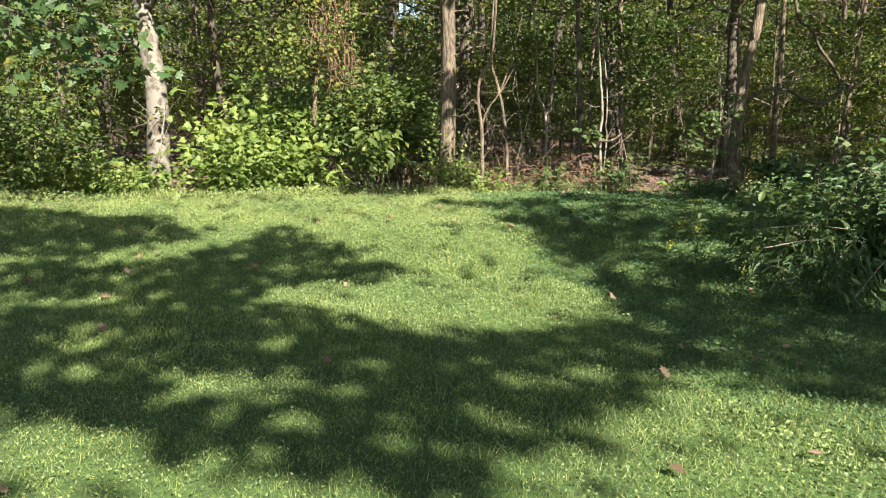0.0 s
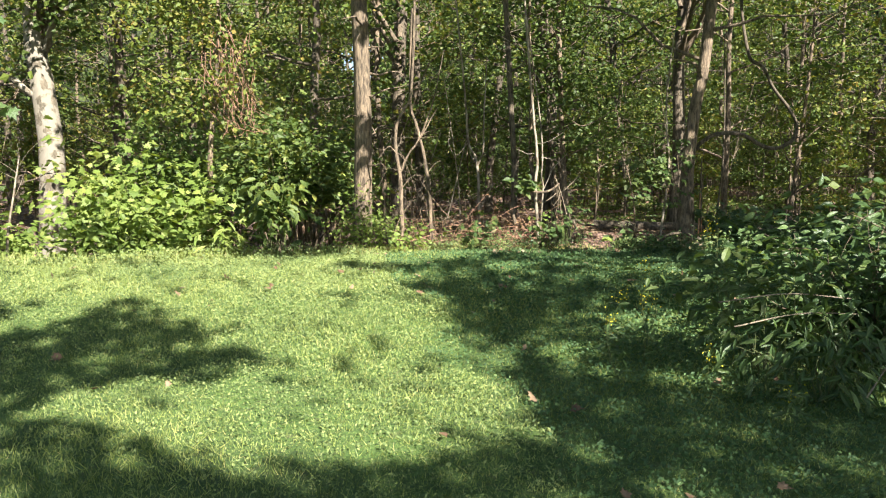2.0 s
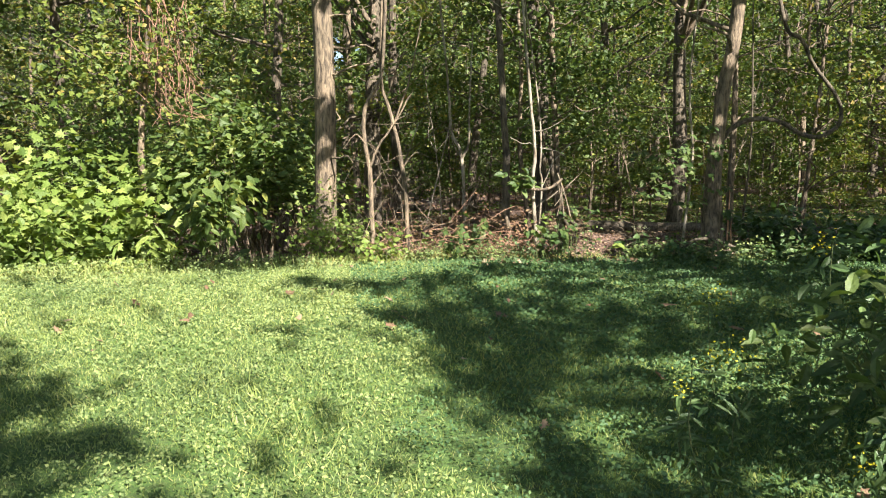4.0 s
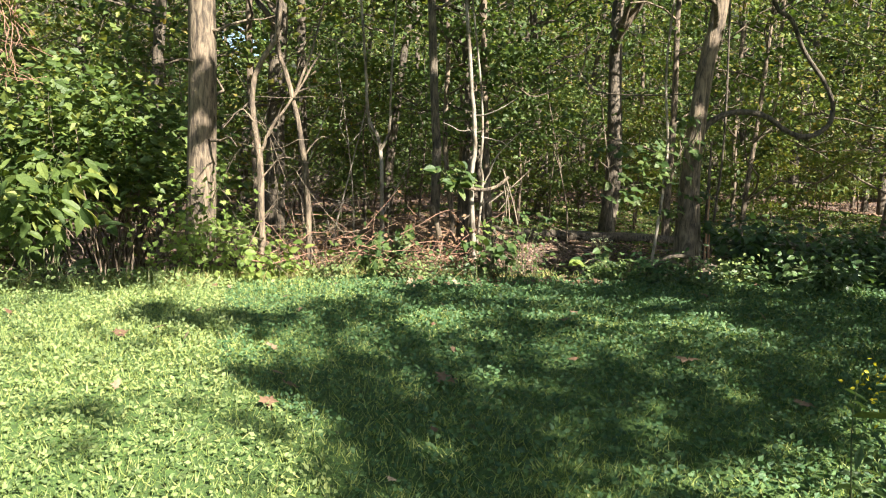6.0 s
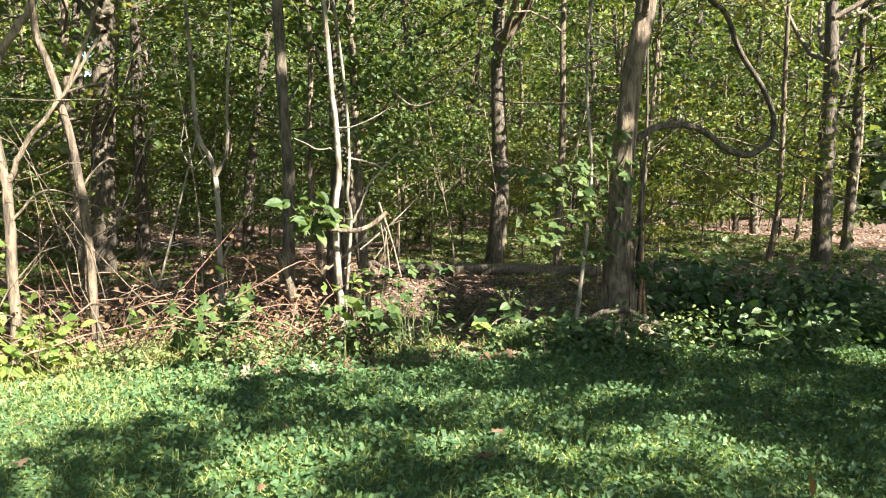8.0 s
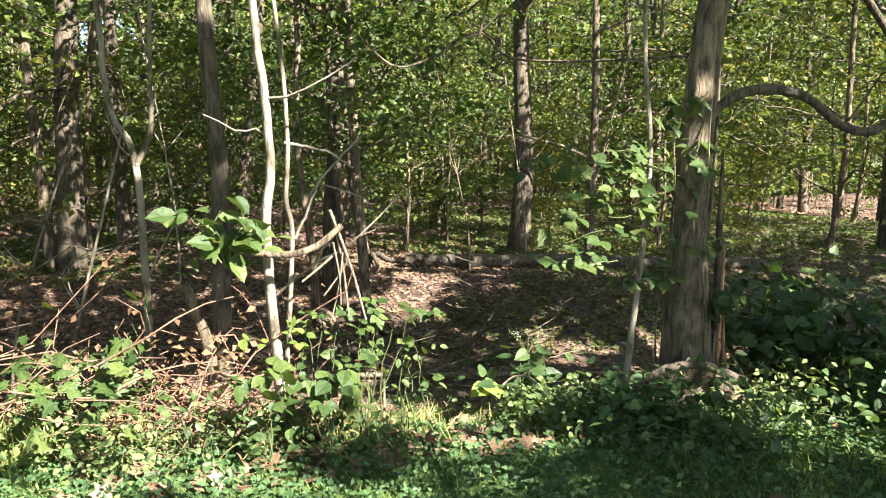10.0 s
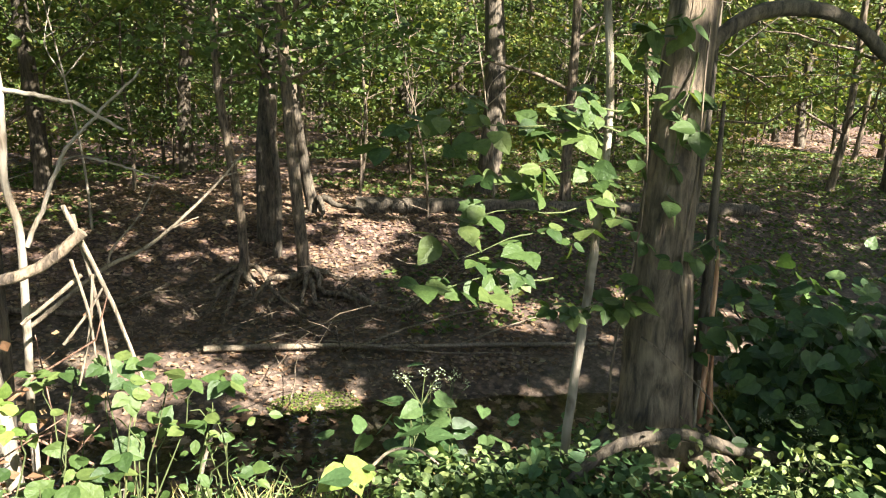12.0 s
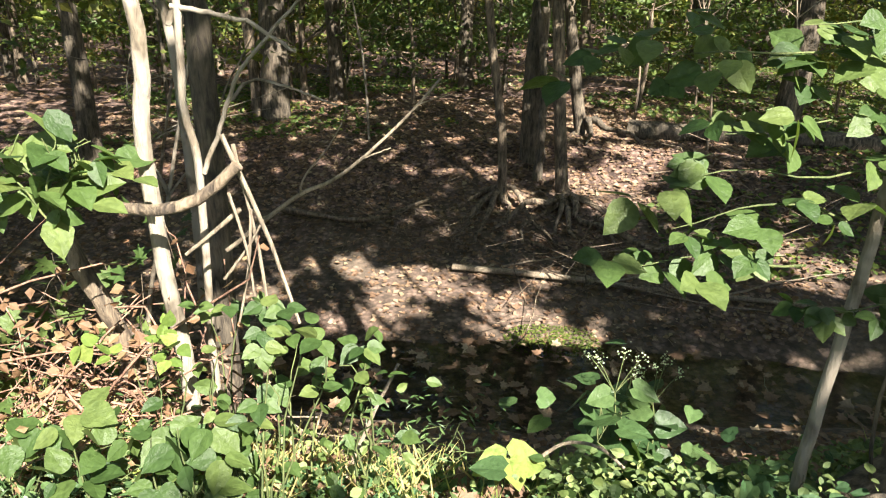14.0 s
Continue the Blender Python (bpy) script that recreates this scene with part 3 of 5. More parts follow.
# ---- trees added behind and beside the walker, crowns out of view, to shade the lawn ----
def lit(x, y):
    """True where the added leaves overhead let sun reach the lawn."""
    wx, wy = x + 0.16 * bumps(x, y, 6.0, 21) + 0.07 * bumps(x, y, 17.0, 23), y + 0.2 * bumps(x, y, 5.0, 22) + 0.08 * bumps(x, y, 15.0, 24)

    def inside(poly):
        out = np.zeros(len(x), bool)
        for (x0, y0), (x1, y1) in zip(poly, poly[1:] + poly[:1]):
            if y0 != y1:
                out ^= ((y0 > wy) != (y1 > wy)) & (wx < (x1 - x0) * (wy - y0) / (y1 - y0) + x0)
        return out

    def blob(cx, cy, rx, ry):
        return ((wx - cx) / rx) ** 2 + ((wy - cy) / ry) ** 2 < 1
    glade = [(-9, 13), (1.9, 13), (1.6, 12.0), (1.7, 11.3), (0.6, 10.8), (-0.4, 11.0), (0.5, 10.2), (0.95, 9.6), (0.6, 9.4), (0.9, 8.5), (1.1, 7.4), (1.4, 6.6), (1.3, 6.0), (1.5, 5.6), (0.9, 5.25), (0.3, 5.0),
             (-0.2, 4.95), (-0.5, 5.3), (-1.6, 5.9), (-1.5, 6.45), (-0.5, 6.5), (-0.3, 6.9), (-0.6, 7.2), (-1.3, 7.9), (-2.0, 8.8), (-2.3, 8.1), (-2.9, 7.2), (-3.6, 7.0), (-3.6, 7.7), (-2.8, 8.2), (-3.7, 9.3), (-5.2, 10.0), (-9, 10.4)]
    front_left = [(-2.4, 3.5), (-1.9, 3.4), (-1.3, 3.1), (-0.7, 2.75), (0.0, 2.6), (0.0, 1.0), (-2.6, 1.0)]
    front_right = [(0.2, 3.0), (0.7, 3.25), (1.0, 3.6), (1.3, 4.1), (1.7, 4.1), (1.9, 3.7), (2.8, 3.4), (2.8, 1.0), (0.2, 1.0)]
    out = inside(glade) | inside(front_left) | inside(front_right)
    for b in ((-3.2, 5.8, 0.6, 0.15), (-4.5, 7.3, 0.5, 0.3), (-2.4, 4.7, 0.25, 0.1), (-2.4, 4.25, 0.3, 0.2), (-1.2, 3.9, 0.5, 0.14), (-1.0, 7.25, 0.35, 0.12), (0.95, 4.15, 0.25, 0.09), (1.9, 6.9, 0.35, 0.25),
              (2.7, 11.1, 0.4, 0.14), (2.1, 7.6, 0.1, 0.12), (2.6, 11.6, 0.9, 0.14), (1.8, 10.4, 0.35, 0.3), (3.3, 10.2, 0.4, 0.16), (2.7, 9.1, 0.25, 0.12), (3.6, 9.8, 0.35, 0.14),
              (2.3, 12.3, 0.6, 0.3), (3.6, 11.9, 0.5, 0.16), (5.0, 11.5, 0.35, 0.14), (5.0, 10.8, 0.5, 0.12), (4.2, 11.0, 0.4, 0.1), (1.5, 11.2, 0.3, 0.1)):
        out = out | blob(*b)
    return out


def lit_wood(x, y):
    """Where gaps in the added leaves let sun down through the wood."""
    def blob(cx, cy, rx, ry):
        return ((x - cx) / rx) ** 2 + ((y - cy) / ry) ** 2 + 0.9 * bumps(x, y, 5, 24) < 1
    out = bumps(x * 1.0, y * 1.3, 4.2, 25) > 0.7
    for b in ( (0.9, 12.7, 1.3, 0.5), (9, 30, 4, 3), (20, 31, 9, 3), (-0.5, 32, 2.5, 2), (3.5, 27, 1.8, 1.2), (8, 34, 4, 2.5), (4.5, 16.0, 0.7, 0.2), (1.0, 24, 1.5, 0.7), (-2, 30, 3, 3)):
        out = out | blob(*b)
    return out | ((x < -1.0) & (y < 17.5) & (bumps(x, y, 2.5, 26) > -0.25))


def shade_canopy():
    """Unseen leaves added overhead along the sun's rays, to keep sun off lawn, creek and wood."""
    g = np.random.default_rng(31)
    n = 74000
    x, y = g.uniform(-12, 11, n), g.uniform(-3.5, 12.2, n)
    keep = ~lit(x, y) & (bumps(x, y, 2.0, 37) + 0.25 * np.minimum(11 - x, 0.4 * (x + 14)) > -0.1)
    keep = keep & (g.random(n) < 0.88 - 0.42 * ((x > 0.5) & (x < 3.8) & (y > 9.4)) - 0.1 * ((x > 0.5) & (x < 3) & (y < 5.5))) | (g.random(n) < 0.02)
    a = np.stack([x[keep], y[keep]], -1)
    n = 80000
    x, y = g.uniform(-14, 22, n), g.uniform(12.2, 38, n)
    keep = (~lit_wood(x, y) | (g.random(n) < 0.06)) & ((y < 22) | (g.random(n) < 0.6))
    b = np.stack([x[keep], y[keep]], -1)
    n = 5000
    x, y = g.uniform(-4, 12, n), g.uniform(13.5, 19.5, n)
    keep = ~lit_wood(x, y)
    xy = np.vstack([a, b, np.stack([x[keep], y[keep]], -1)])
    x, y = xy[:, 0], xy[:, 1]
    h = g.uniform(5.6, 7.6, len(x)) + 0.5 * bumps(x, y, 0.9, 4) + 0.17 * np.maximum(y - 12, 0) + 2.6 * (y < 10)
    s = np.array(SUN) / SUN.z
    P = np.stack([x, y, np.where(y > 13, -1.0, 0)], -1) + s * h[:, None]
    return P, g


# spots kept sunlit by gaps in the added leaves: x, y, z, how wide
SUNNY = [(2.65, 12.44, 0.6, 0.4), (2.66, 12.44, 1.35, 0.35), (2.6, 13.4, -0.6, 0.45), (2.15, 12.3, 0.7, 0.45), (2.2, 12.2, 0.1, 0.4), (4.35, 12.05, 1.3, 0.42), (4.15, 12.05, 1.0, 0.3), (4.1, 12.2, 0.3, 0.25), (4.75, 12.0, 1.4, 0.15), (5.0, 11.6, 0.2, 0.3), (6.0, 11.0, 0.2, 0.35), (4.52, 12.15, 0.6, 0.12), (2.0, 14.35, 1.4, 0.25),
         (0.05, 12.9, 1.0, 0.45), (0.05, 12.9, 2.5, 0.3), (-3.2, 12.9, 1.3, 1.2), (-4.6, 12.0, 0.9, 0.9), (-5.8, 12.4, 0.8, 1.0), (-1.0, 12.3, 0.8, 0.5), (-1.8, 13.3, 2.3, 1.0), (-8.5, 13, 2.0, 1.2),
         (0.9, 12.45, 1.7, 0.4), (2.45, 12.25, 1.1, 0.3), (3.1, 17.2, -1.2, 0.5), (3.9, 16.8, -1.2, 0.35), (2.2, 17.5, -1.1, 0.35), (2.5, 16.6, -1.3, 0.35), (4.4, 17.2, -1.1, 0.2), (3.0, 15.2, -1.42, 0.2), (5.1, 19.1, -0.7, 0.5), (5.6, 19.6, -0.5, 0.4), (3.25, 6.4, 0.9, 0.28), (4.4, 6.0, 1.5, 0.3), (4.3, 18.6, -0.6, 0.3),
         (2.9, 5.8, 0.45, 0.2), (0.8, 12.2, 0.3, 0.8), (1.6, 12.5, 0.5, 0.4), (4.35, 16.3, -1.3, 0.3), (3.7, 12.25, 0.2, 0.2), (4.05, 12.45, 0.45, 0.2), (2.95, 12.3, 0.8, 0.3), (3.3, 12.9, 1.0, 0.2), (3.23, 12.6, 0.12, 0.15),
         (-4.6, 14.5, 3.2, 1.1), (-3.3, 13.8, 2.6, 1.2), (-1.2, 13.7, 2.6, 0.8), (-7.4, 14, 2.8, 1.2), (-3.3, 16.3, 4.2, 1.2), (3.6, 13.5, 2.0, 0.3), (1.8, 12.9, 0.3, 0.3), (5.0, 14.0, -0.9, 0.25), (7.0, 17.5, -1.0, 0.5), (9.0, 16.5, -0.8, 0.6)]
SUNNY += [(x, y, z, 0.5) for x, y, z in ((2.6, 22.3, 1.5), (4.4, 23.6, 2.4), (6.2, 22.2, 1.7), (7.6, 24.0, 2.2), (9.4, 22.4, 1.6), (11.5, 21.6, 1.9), (1.0, 23.0, 2.4), (5.2, 21.0, -0.3))]
SUNNY += [(3.6, 6.3, 1.15, 0.5), (4.0, 5.8, 0.9, 0.4), (3.2, 6.5, 0.75, 0.25), (3.9, 5.3, 0.3, 0.25), (4.8, 6.4, 1.5, 0.4)]
SUNNY += [(4.4, 12.3, 0.05, 0.18), (1.7, 14.0, 0.5, 0.35), (3.0, 12.2, 0.5, 0.25), (2.7, 12.0, 0.45, 0.25)]
SUNNY += [(-7.55, 19.2, z, 0.45) for z in (0.5, 1.6, 2.7, 3.8, 5.0)]
SUNNY += [(x, 24 + 2 * math.sin(3 * x), 2.5 + math.sin(5 * x), 1.1) for x in range(5, 22, 3)]


def open_to_sun(C):
    """Which of the leaves overhead leave the sunny places free."""
    u = np.array(SUN)
    free = np.ones(len(C), bool)
    for x, y, z, r in SUNNY:
        d = C - np.array([x, y, z])
        perp = d - (d @ u)[:, None] * u
        w = 1 + 0.9 * bumps(perp[:, 0] + x, perp[:, 2] + perp[:, 1], 11.0, 33)
        free &= np.linalg.norm(perp, axis=1) > r * w
    return free


SHADE_LEAVES, canopy_rng = shade_canopy()
SHADE_LEAVES = SHADE_LEAVES[open_to_sun(SHADE_LEAVES)]
# trunks, most of them added, that carry the shade-casting leaves
HOLDERS = ((-4.5, -7.5), (-1.5, -7.5), (10.5, -3.5), (0.05, 13.0), (4.88, 12.2), (-7.55, 19.3), (11.5, 13.5), (13.5, 5.0), (-10.5, 5.5), (16, 20), (8.2, 21.5), (0.6, 21.5))
near_holder = np.argmin([(SHADE_LEAVES[:, 0] - hx) ** 2 + (SHADE_LEAVES[:, 1] - hy) ** 2 for hx, hy in HOLDERS], axis=0)


def canopy_of(k, t, base):
    """The added overhead leaves given to holder k, and limbs that bear them."""
    hx, hy = HOLDERS[k]
    g = canopy_rng
    Q = SHADE_LEAVES[near_holder == k] - np.array([hx, hy, base])
    if not len(Q):
        return
    for j in range(9):
        q = Q[g.integers(0, len(Q))]
        z0 = min(4.2 + 3 * g.random(), q[2] - 0.3)
        part("limb", wood([tube(bend((0.1, 0.05, z0), q, 8, 0.03, g), np.linspace(0.07, 0.012, 8), 5)], M_bark), t, smooth=True)
    part("crown", [(*spread(LEAF, Q, dirs(len(Q), g), np.interp(Q[:, 1] + hy, [4.6, 4.9, 12, 15], [0.2, 0.28, 0.28, 0.2]) * (0.7 + 0.6 * g.random(len(Q))), g, 0.35), M_leaf)], t)


def shade_trees():
    g = np.random.default_rng(32)
    for k, (tx, ty) in enumerate(HOLDERS):
        if 3 <= k <= 5:
            continue
        t = thing("tree", tx, ty, gz(tx, ty), "added lawn-side tree with out-of-view crown placed to cast shade" if ty < 12 else "added creek-side tree with out-of-view crown placed to cast shade", "tree", "shade trees")
        trunk = tube(bend((0, 0, -0.3), (0.3, 0.4, 9.6), 12, 0.01, g), np.linspace(0.22, 0.08, 12), 10, 0.05, g)
        part("trunk", wood([trunk], M_bark if ty < 12 else M_bark_dark), t, smooth=True)
        canopy_of(k, t, gz(tx, ty))
        if k == 8:
            B = smooth_line([(0.2, 0.2, 5.2), (2.5, 1.5, 4.2), (4.6, 3.1, 3.1), (6.3, 4.2, 2.3)], 20)
            part("limb", wood([tube(B, np.linspace(0.06, 0.008, 20), 6)], M_bark), t, smooth=True)
            P = B[g.integers(9, 20, 460)] + g.standard_normal((460, 3)) * np.array([0.4, 0.35, 0.3])
            part("foliage", [(*spread(MAPLE, P, dirs(460, g, 0.5), 0.17 * (0.6 + 0.6 * g.random(460)), g, 0.5), M_leaf_blue)], t)


shade_trees()


# ---- the named trees at the creek ----
def big_tree_a():
    g = np.random.default_rng(41)
    t = thing("tree", 0.05, 13.0, gz(0.05, 13.0), "straight tree with grey-brown furrowed bark at the lawn edge", "tree")
    P = bend((0.0, 0, -0.3), (0.1, 0.1, 10), 22, 0.004, g)
    P[:, 0] += 0.04 * np.sin(np.linspace(0, 6, 22))
    R = 0.145 * (1 - 0.45 * np.linspace(0, 1, 22)) * (1 + 0.5 * np.exp(-np.linspace(0, 10.3, 22) / 0.35))
    part("trunk", wood([tube(P, R, 16, 0.04, g)], M_bark), t, smooth=True)
    tubes, tips = [], []
    for k in range(22):
        z = 1.8 + 7.5 * k / 22
        a = g.random() * 6.28
        L = g.uniform(0.3, 0.9) if z < 3.6 else g.uniform(1.0, 2.4)
        q = (math.cos(a) * L, math.sin(a) * L, z + L * g.uniform(-0.3, 0.5))
        B = bend((0.05, 0, z), q, 6, 0.08, g)
        tubes.append(tube(B, np.linspace(0.012 + 0.012 * L, 0.004, 6), 5))
        if z > 3.6:
            tips += [B[3], B[5]]
    [part("limb", wood([q], M_bark), t, smooth=True) for q in tubes]
    canopy_of(3, t, gz(0.05, 13.0))


def big_tree_b():
    g = np.random.default_rng(43)
    x0, y0 = 4.88, 12.2
    t = thing("tree", x0, y0, gz(x0, y0), "split-barked tree leaning over the creek with a looping vine", "tree")
    base = gz(x0, y0)
    P = smooth_line([(0, 0, -0.5), (0, 0, 0.1), (-0.02, 0.0, 1.05), (0.08, 0.02, 2.1), (0.2, 0, 2.9), (0.5, 0.1, 6), (0.9, 0.2, 10)], 30)
    zz = P[:, 2]
    R = np.interp(zz, [-0.5, 0, 0.3, 1.1, 2.2, 3, 10], [0.23, 0.17, 0.135, 0.09, 0.078, 0.078, 0.05])
    th_rng = np.random.default_rng(6)
    part("trunk", wood([tube(P, R, 20, 0.045, th_rng)], M_bark), t, smooth=True)
    # a strip of bark torn away on one side, pale wood edges left standing
    strip = [tube([(0.155, -0.06, 0.1), (0.15, -0.075, 0.4), (0.155, -0.08, 0.75), (0.16, -0.07, 0.95)], [0.012, 0.012, 0.009, 0.003], 5),
             tube([(0.2, -0.05, 0.02), (0.215, -0.05, 0.2), (0.2, -0.05, 0.38), (0.21, -0.04, 0.5)], [0.012, 0.016, 0.01, 0.003], 5)]
    [part("splinter", wood([q], M_split), t, "freshly split orange wood splinter", smooth=True) for q in strip]
    slab = [tube([(0.19, 0.0, -0.1), (0.195, 0.0, 0.5), (0.2, 0.02, 1.0), (0.2, 0.02, 1.4)], [0.03, 0.026, 0.016, 0.006], 7, 0.1, g)]
    part("bark_slab", wood(slab, M_bark_dark), t, smooth=True)
    roots = []
    for q in ((-0.9, -0.15, -0.25), (-0.5, -0.5, -0.1), (0.3, -0.6, -0.15), (0.7, -0.25, -0.25), (0.5, 0.5, -0.7), (-0.4, 0.6, -0.8)):
        roots.append(tube(bend((q[0] * 0.12, q[1] * 0.12, 0.16), q, 8, 0.06, g), np.linspace(0.09, 0.02, 8), 7, 0.08, g))
    [part("root", wood([q], M_bark), t, smooth=True) for q in roots]
    tubes, tips = [], []
    for k in range(18):
        z = 2.6 + 6.5 * k / 18
        i = int(np.argmin(abs(zz - z)))
        a = g.random() * 6.28
        L = g.uniform(1.0, 2.6)
        q = P[i] + np.array([math.cos(a) * L, math.sin(a) * L, L * g.uniform(0.0, 0.6)])
        B = bend(P[i], q, 6, 0.08, g)
        tubes.append(tube(B, np.linspace(0.03, 0.006, 6), 5))
        if z > 3.4:
            tips += [B[3], B[5]]
    [part("limb", wood([q], M_bark), t, smooth=True) for q in tubes]
    canopy_of(4, t, base)
    v = thing("vine", 5.03, 12.35, 1.58, "thick dark vine looping out from the leaning tree", "vine")
    line = 0.93 * smooth_line([(0.0, -0.02, -0.02), (0.1, 0, 0.1), (0.32, 0, 0.22), (0.62, 0, 0.24), (0.85, 0, 0.18), (1.05, 0, 0.06), (1.25, 0, 0.0), (1.42, 0, 0.02), (1.62, 0, 0.16), (1.68, 0.05, 0.38), (1.55, 0.05, 0.62), (1.3, 0.1, 0.95), (1.1, 0.1, 1.3), (0.86, 0.1, 1.5), (0.8, 0.3, 2.6), (1.2, 0.6, 4.2)], 60)
    part("vine_stem", wood([tube(line, np.linspace(0.03, 0.022, 60), 8, 0.05, g)], M_bark_dark), v, smooth=True)
    # creeper leaves hanging over the trunk
    for label, x0, y0, z0, rows in (
            ("leafy creeper branches with three-part toothed leaves before the leaning trunk", 4.65, 12.1, 1.2,
             (((4.65, 1.33), (3.86, 1.33), 13), ((4.65, 1.42), (4.26, 1.43), 6), ((4.69, 1.18), (4.13, 1.2), 8), ((4.68, 1.05), (3.97, 1.09), 8), ((4.45, 0.99), (4.04, 0.98), 4),
              ((4.37, 0.88), (3.95, 0.88), 6), ((4.77, 0.77), (4.36, 0.75), 7))),
            ("creeper with three-part leaves climbing the leaning split trunk", 4.85, 12.05, 1.3,
             (((4.88, 1.75), (4.55, 1.54), 7), ((4.87, 1.61), (4.76, 1.2), 8), ((5.01, 0.98), (4.81, 0.89), 4), ((5.05, 0.72), (5.0, 0.6), 4)))):
        c = thing("creeper", x0, y0, z0, label, "climbing plant")
        o = np.array((x0, y0, z0))
        for (ax, az), (bx, bz), n in rows:
            leafy_branch(c, o, (ax, 12.12, az), (bx, 12.08, bz), int(n * 1.4), 0.08, M_leaf_wide, g)
        part("stem", wood([tube(bend(np.array([0.05, 0.05, -z0 + 0.1]), np.array([0.0, 0.0, 0.4]), 12, 0.02, g), np.linspace(0.006, 0.003, 12), 5)], M_bark), c, smooth=True)


def sycamore():
    g = np.random.default_rng(45)
    x0, y0 = -7.55, 19.3
    t = thing("tree", x0, y0, gz(x0, y0), "large sycamore with pale mottled sunlit bark", "tree")
    P = smooth_line([(0, 0, -0.5), (0.05, 0, 0.8), (0.12, 0, 2.4), (0.0, 0, 4.0), (-0.1, 0, 5.5), (0.1, 0.2, 12)], 24)
    R = np.interp(P[:, 2], [-0.5, 0.5, 3, 5, 12], [0.36, 0.3, 0.27, 0.22, 0.12])
    part("trunk", wood([tube(P, R, 18, 0.03, g)], M_syc), t, smooth=True)
    tubes, tips = [], []
    specs = [((0, 0, 3.6), (-1.9, -0.3, 4.9), 0.1), ((0, 0, 4.6), (1.2, -0.8, 6.2), 0.09)] + [((0, 0, z), (g.uniform(-3, 3), g.uniform(-3, 1.5), z + g.uniform(0, 2)), 0.06) for z in np.linspace(4.5, 10, 12)]
    for a, b, r in specs:
        B = bend(a, b, 8, 0.05, g)
        tubes.append(tube(B, np.linspace(r, 0.012, 8), 7))
        tips += [B[4], B[6], B[7]]
    [part("limb", wood([q], M_syc), t, smooth=True) for q in tubes]
    part("foliage", [(*leafy(np.array(tips), 3000, 0.17, 46, 0.6), M_leaf)], t)
    canopy_of(5, t, gz(x0, y0))


big_tree_a()
big_tree_b()
sycamore()


def stem_thing(name, pts, r0, r1, mat, label, cat="tree", forks=(), seed=1, sides=9, rough=0.05, group=""):
    """A bare stem through points given in the world, with its forks."""
    g = np.random.default_rng(seed)
    x, y, z = pts[0]
    t = thing(name, x, y, z, label, cat, group)
    o = np.array(pts[0])
    n = max(8, 5 * len(pts))
    main = [tube(smooth_line(np.array(pts) - o, n) + g.standard_normal((n, 3)) * r0 * 0.08, np.linspace(r0, r1, n), sides, rough, g)]
    part("stem", wood(main, mat), t, smooth=True)
    if not forks and cat == "tree":
        m0 = smooth_line(np.array(pts) - o, n)
        for k in range(6):
            i = g.integers(n // 2, n - 1)
            part("branch", wood([tube(bend(m0[i], m0[i] + np.array([g.normal(0, 0.3), g.normal(0, 0.15), g.uniform(0.05, 0.4)]), 6, 0.06, g), np.linspace(r1 * 0.4, 0.003, 6), 4)], mat), t, smooth=True)
    if forks:
        br = []
        for f in forks:
            L = smooth_line(np.array(f[0]) - o, 4 * len(f[0]) + 2)
            L = L + g.standard_normal(L.shape) * f[1] * 0.25
            br.append(tube(L, np.linspace(f[1], f[2], len(L)), 6, 0.05, g))
        [part("branch", wood([q], mat), t, smooth=True) for q in br]
    return t


def brush_pile(x, y, r, n, mat, label, seed, hgt=0.5, leaves=0, thick=0.008, steep=0.0):
    g = np.random.default_rng(seed)
    z = gz(x, y)
    t = thing("brush_pile", x, y, z, label, "brush", "brush piles")
    tw = []
    for _ in range(n):
        a = g.random() * 6.28
        c = np.array([g.normal(0, r * 0.4), g.normal(0, r * 0.25), abs(g.normal(0, hgt * 0.4)) - 0.02])
        d = np.array([math.cos(a), math.sin(a) * 0.7, g.normal(0.1, 0.45) + steep * g.uniform(0.3, 1.2)]) * g.uniform(0.25, 0.8) * r
        tw.append(tube(bend(c - d, c + d, 6, 0.08, g), np.linspace(thick * g.uniform(0.5, 1.3), 0.002, 6), 4))
    [part("twig", wood([q], mat), t, smooth=True) for q in tw]
    if leaves:
        P = g.standard_normal((leaves, 3)) * np.array([r * 0.45, r * 0.25, hgt * 0.35]) + np.array([0, 0, hgt * 0.4])
        tagged(part("dead_foliage", [(*spread(LEAF, P, dirs(leaves, g, 0.5), 0.038 * (0.5 + g.random(leaves)), g, 0.9), M_redleaf)], t, "withered reddish leaves"), kind="stuff")
    return t


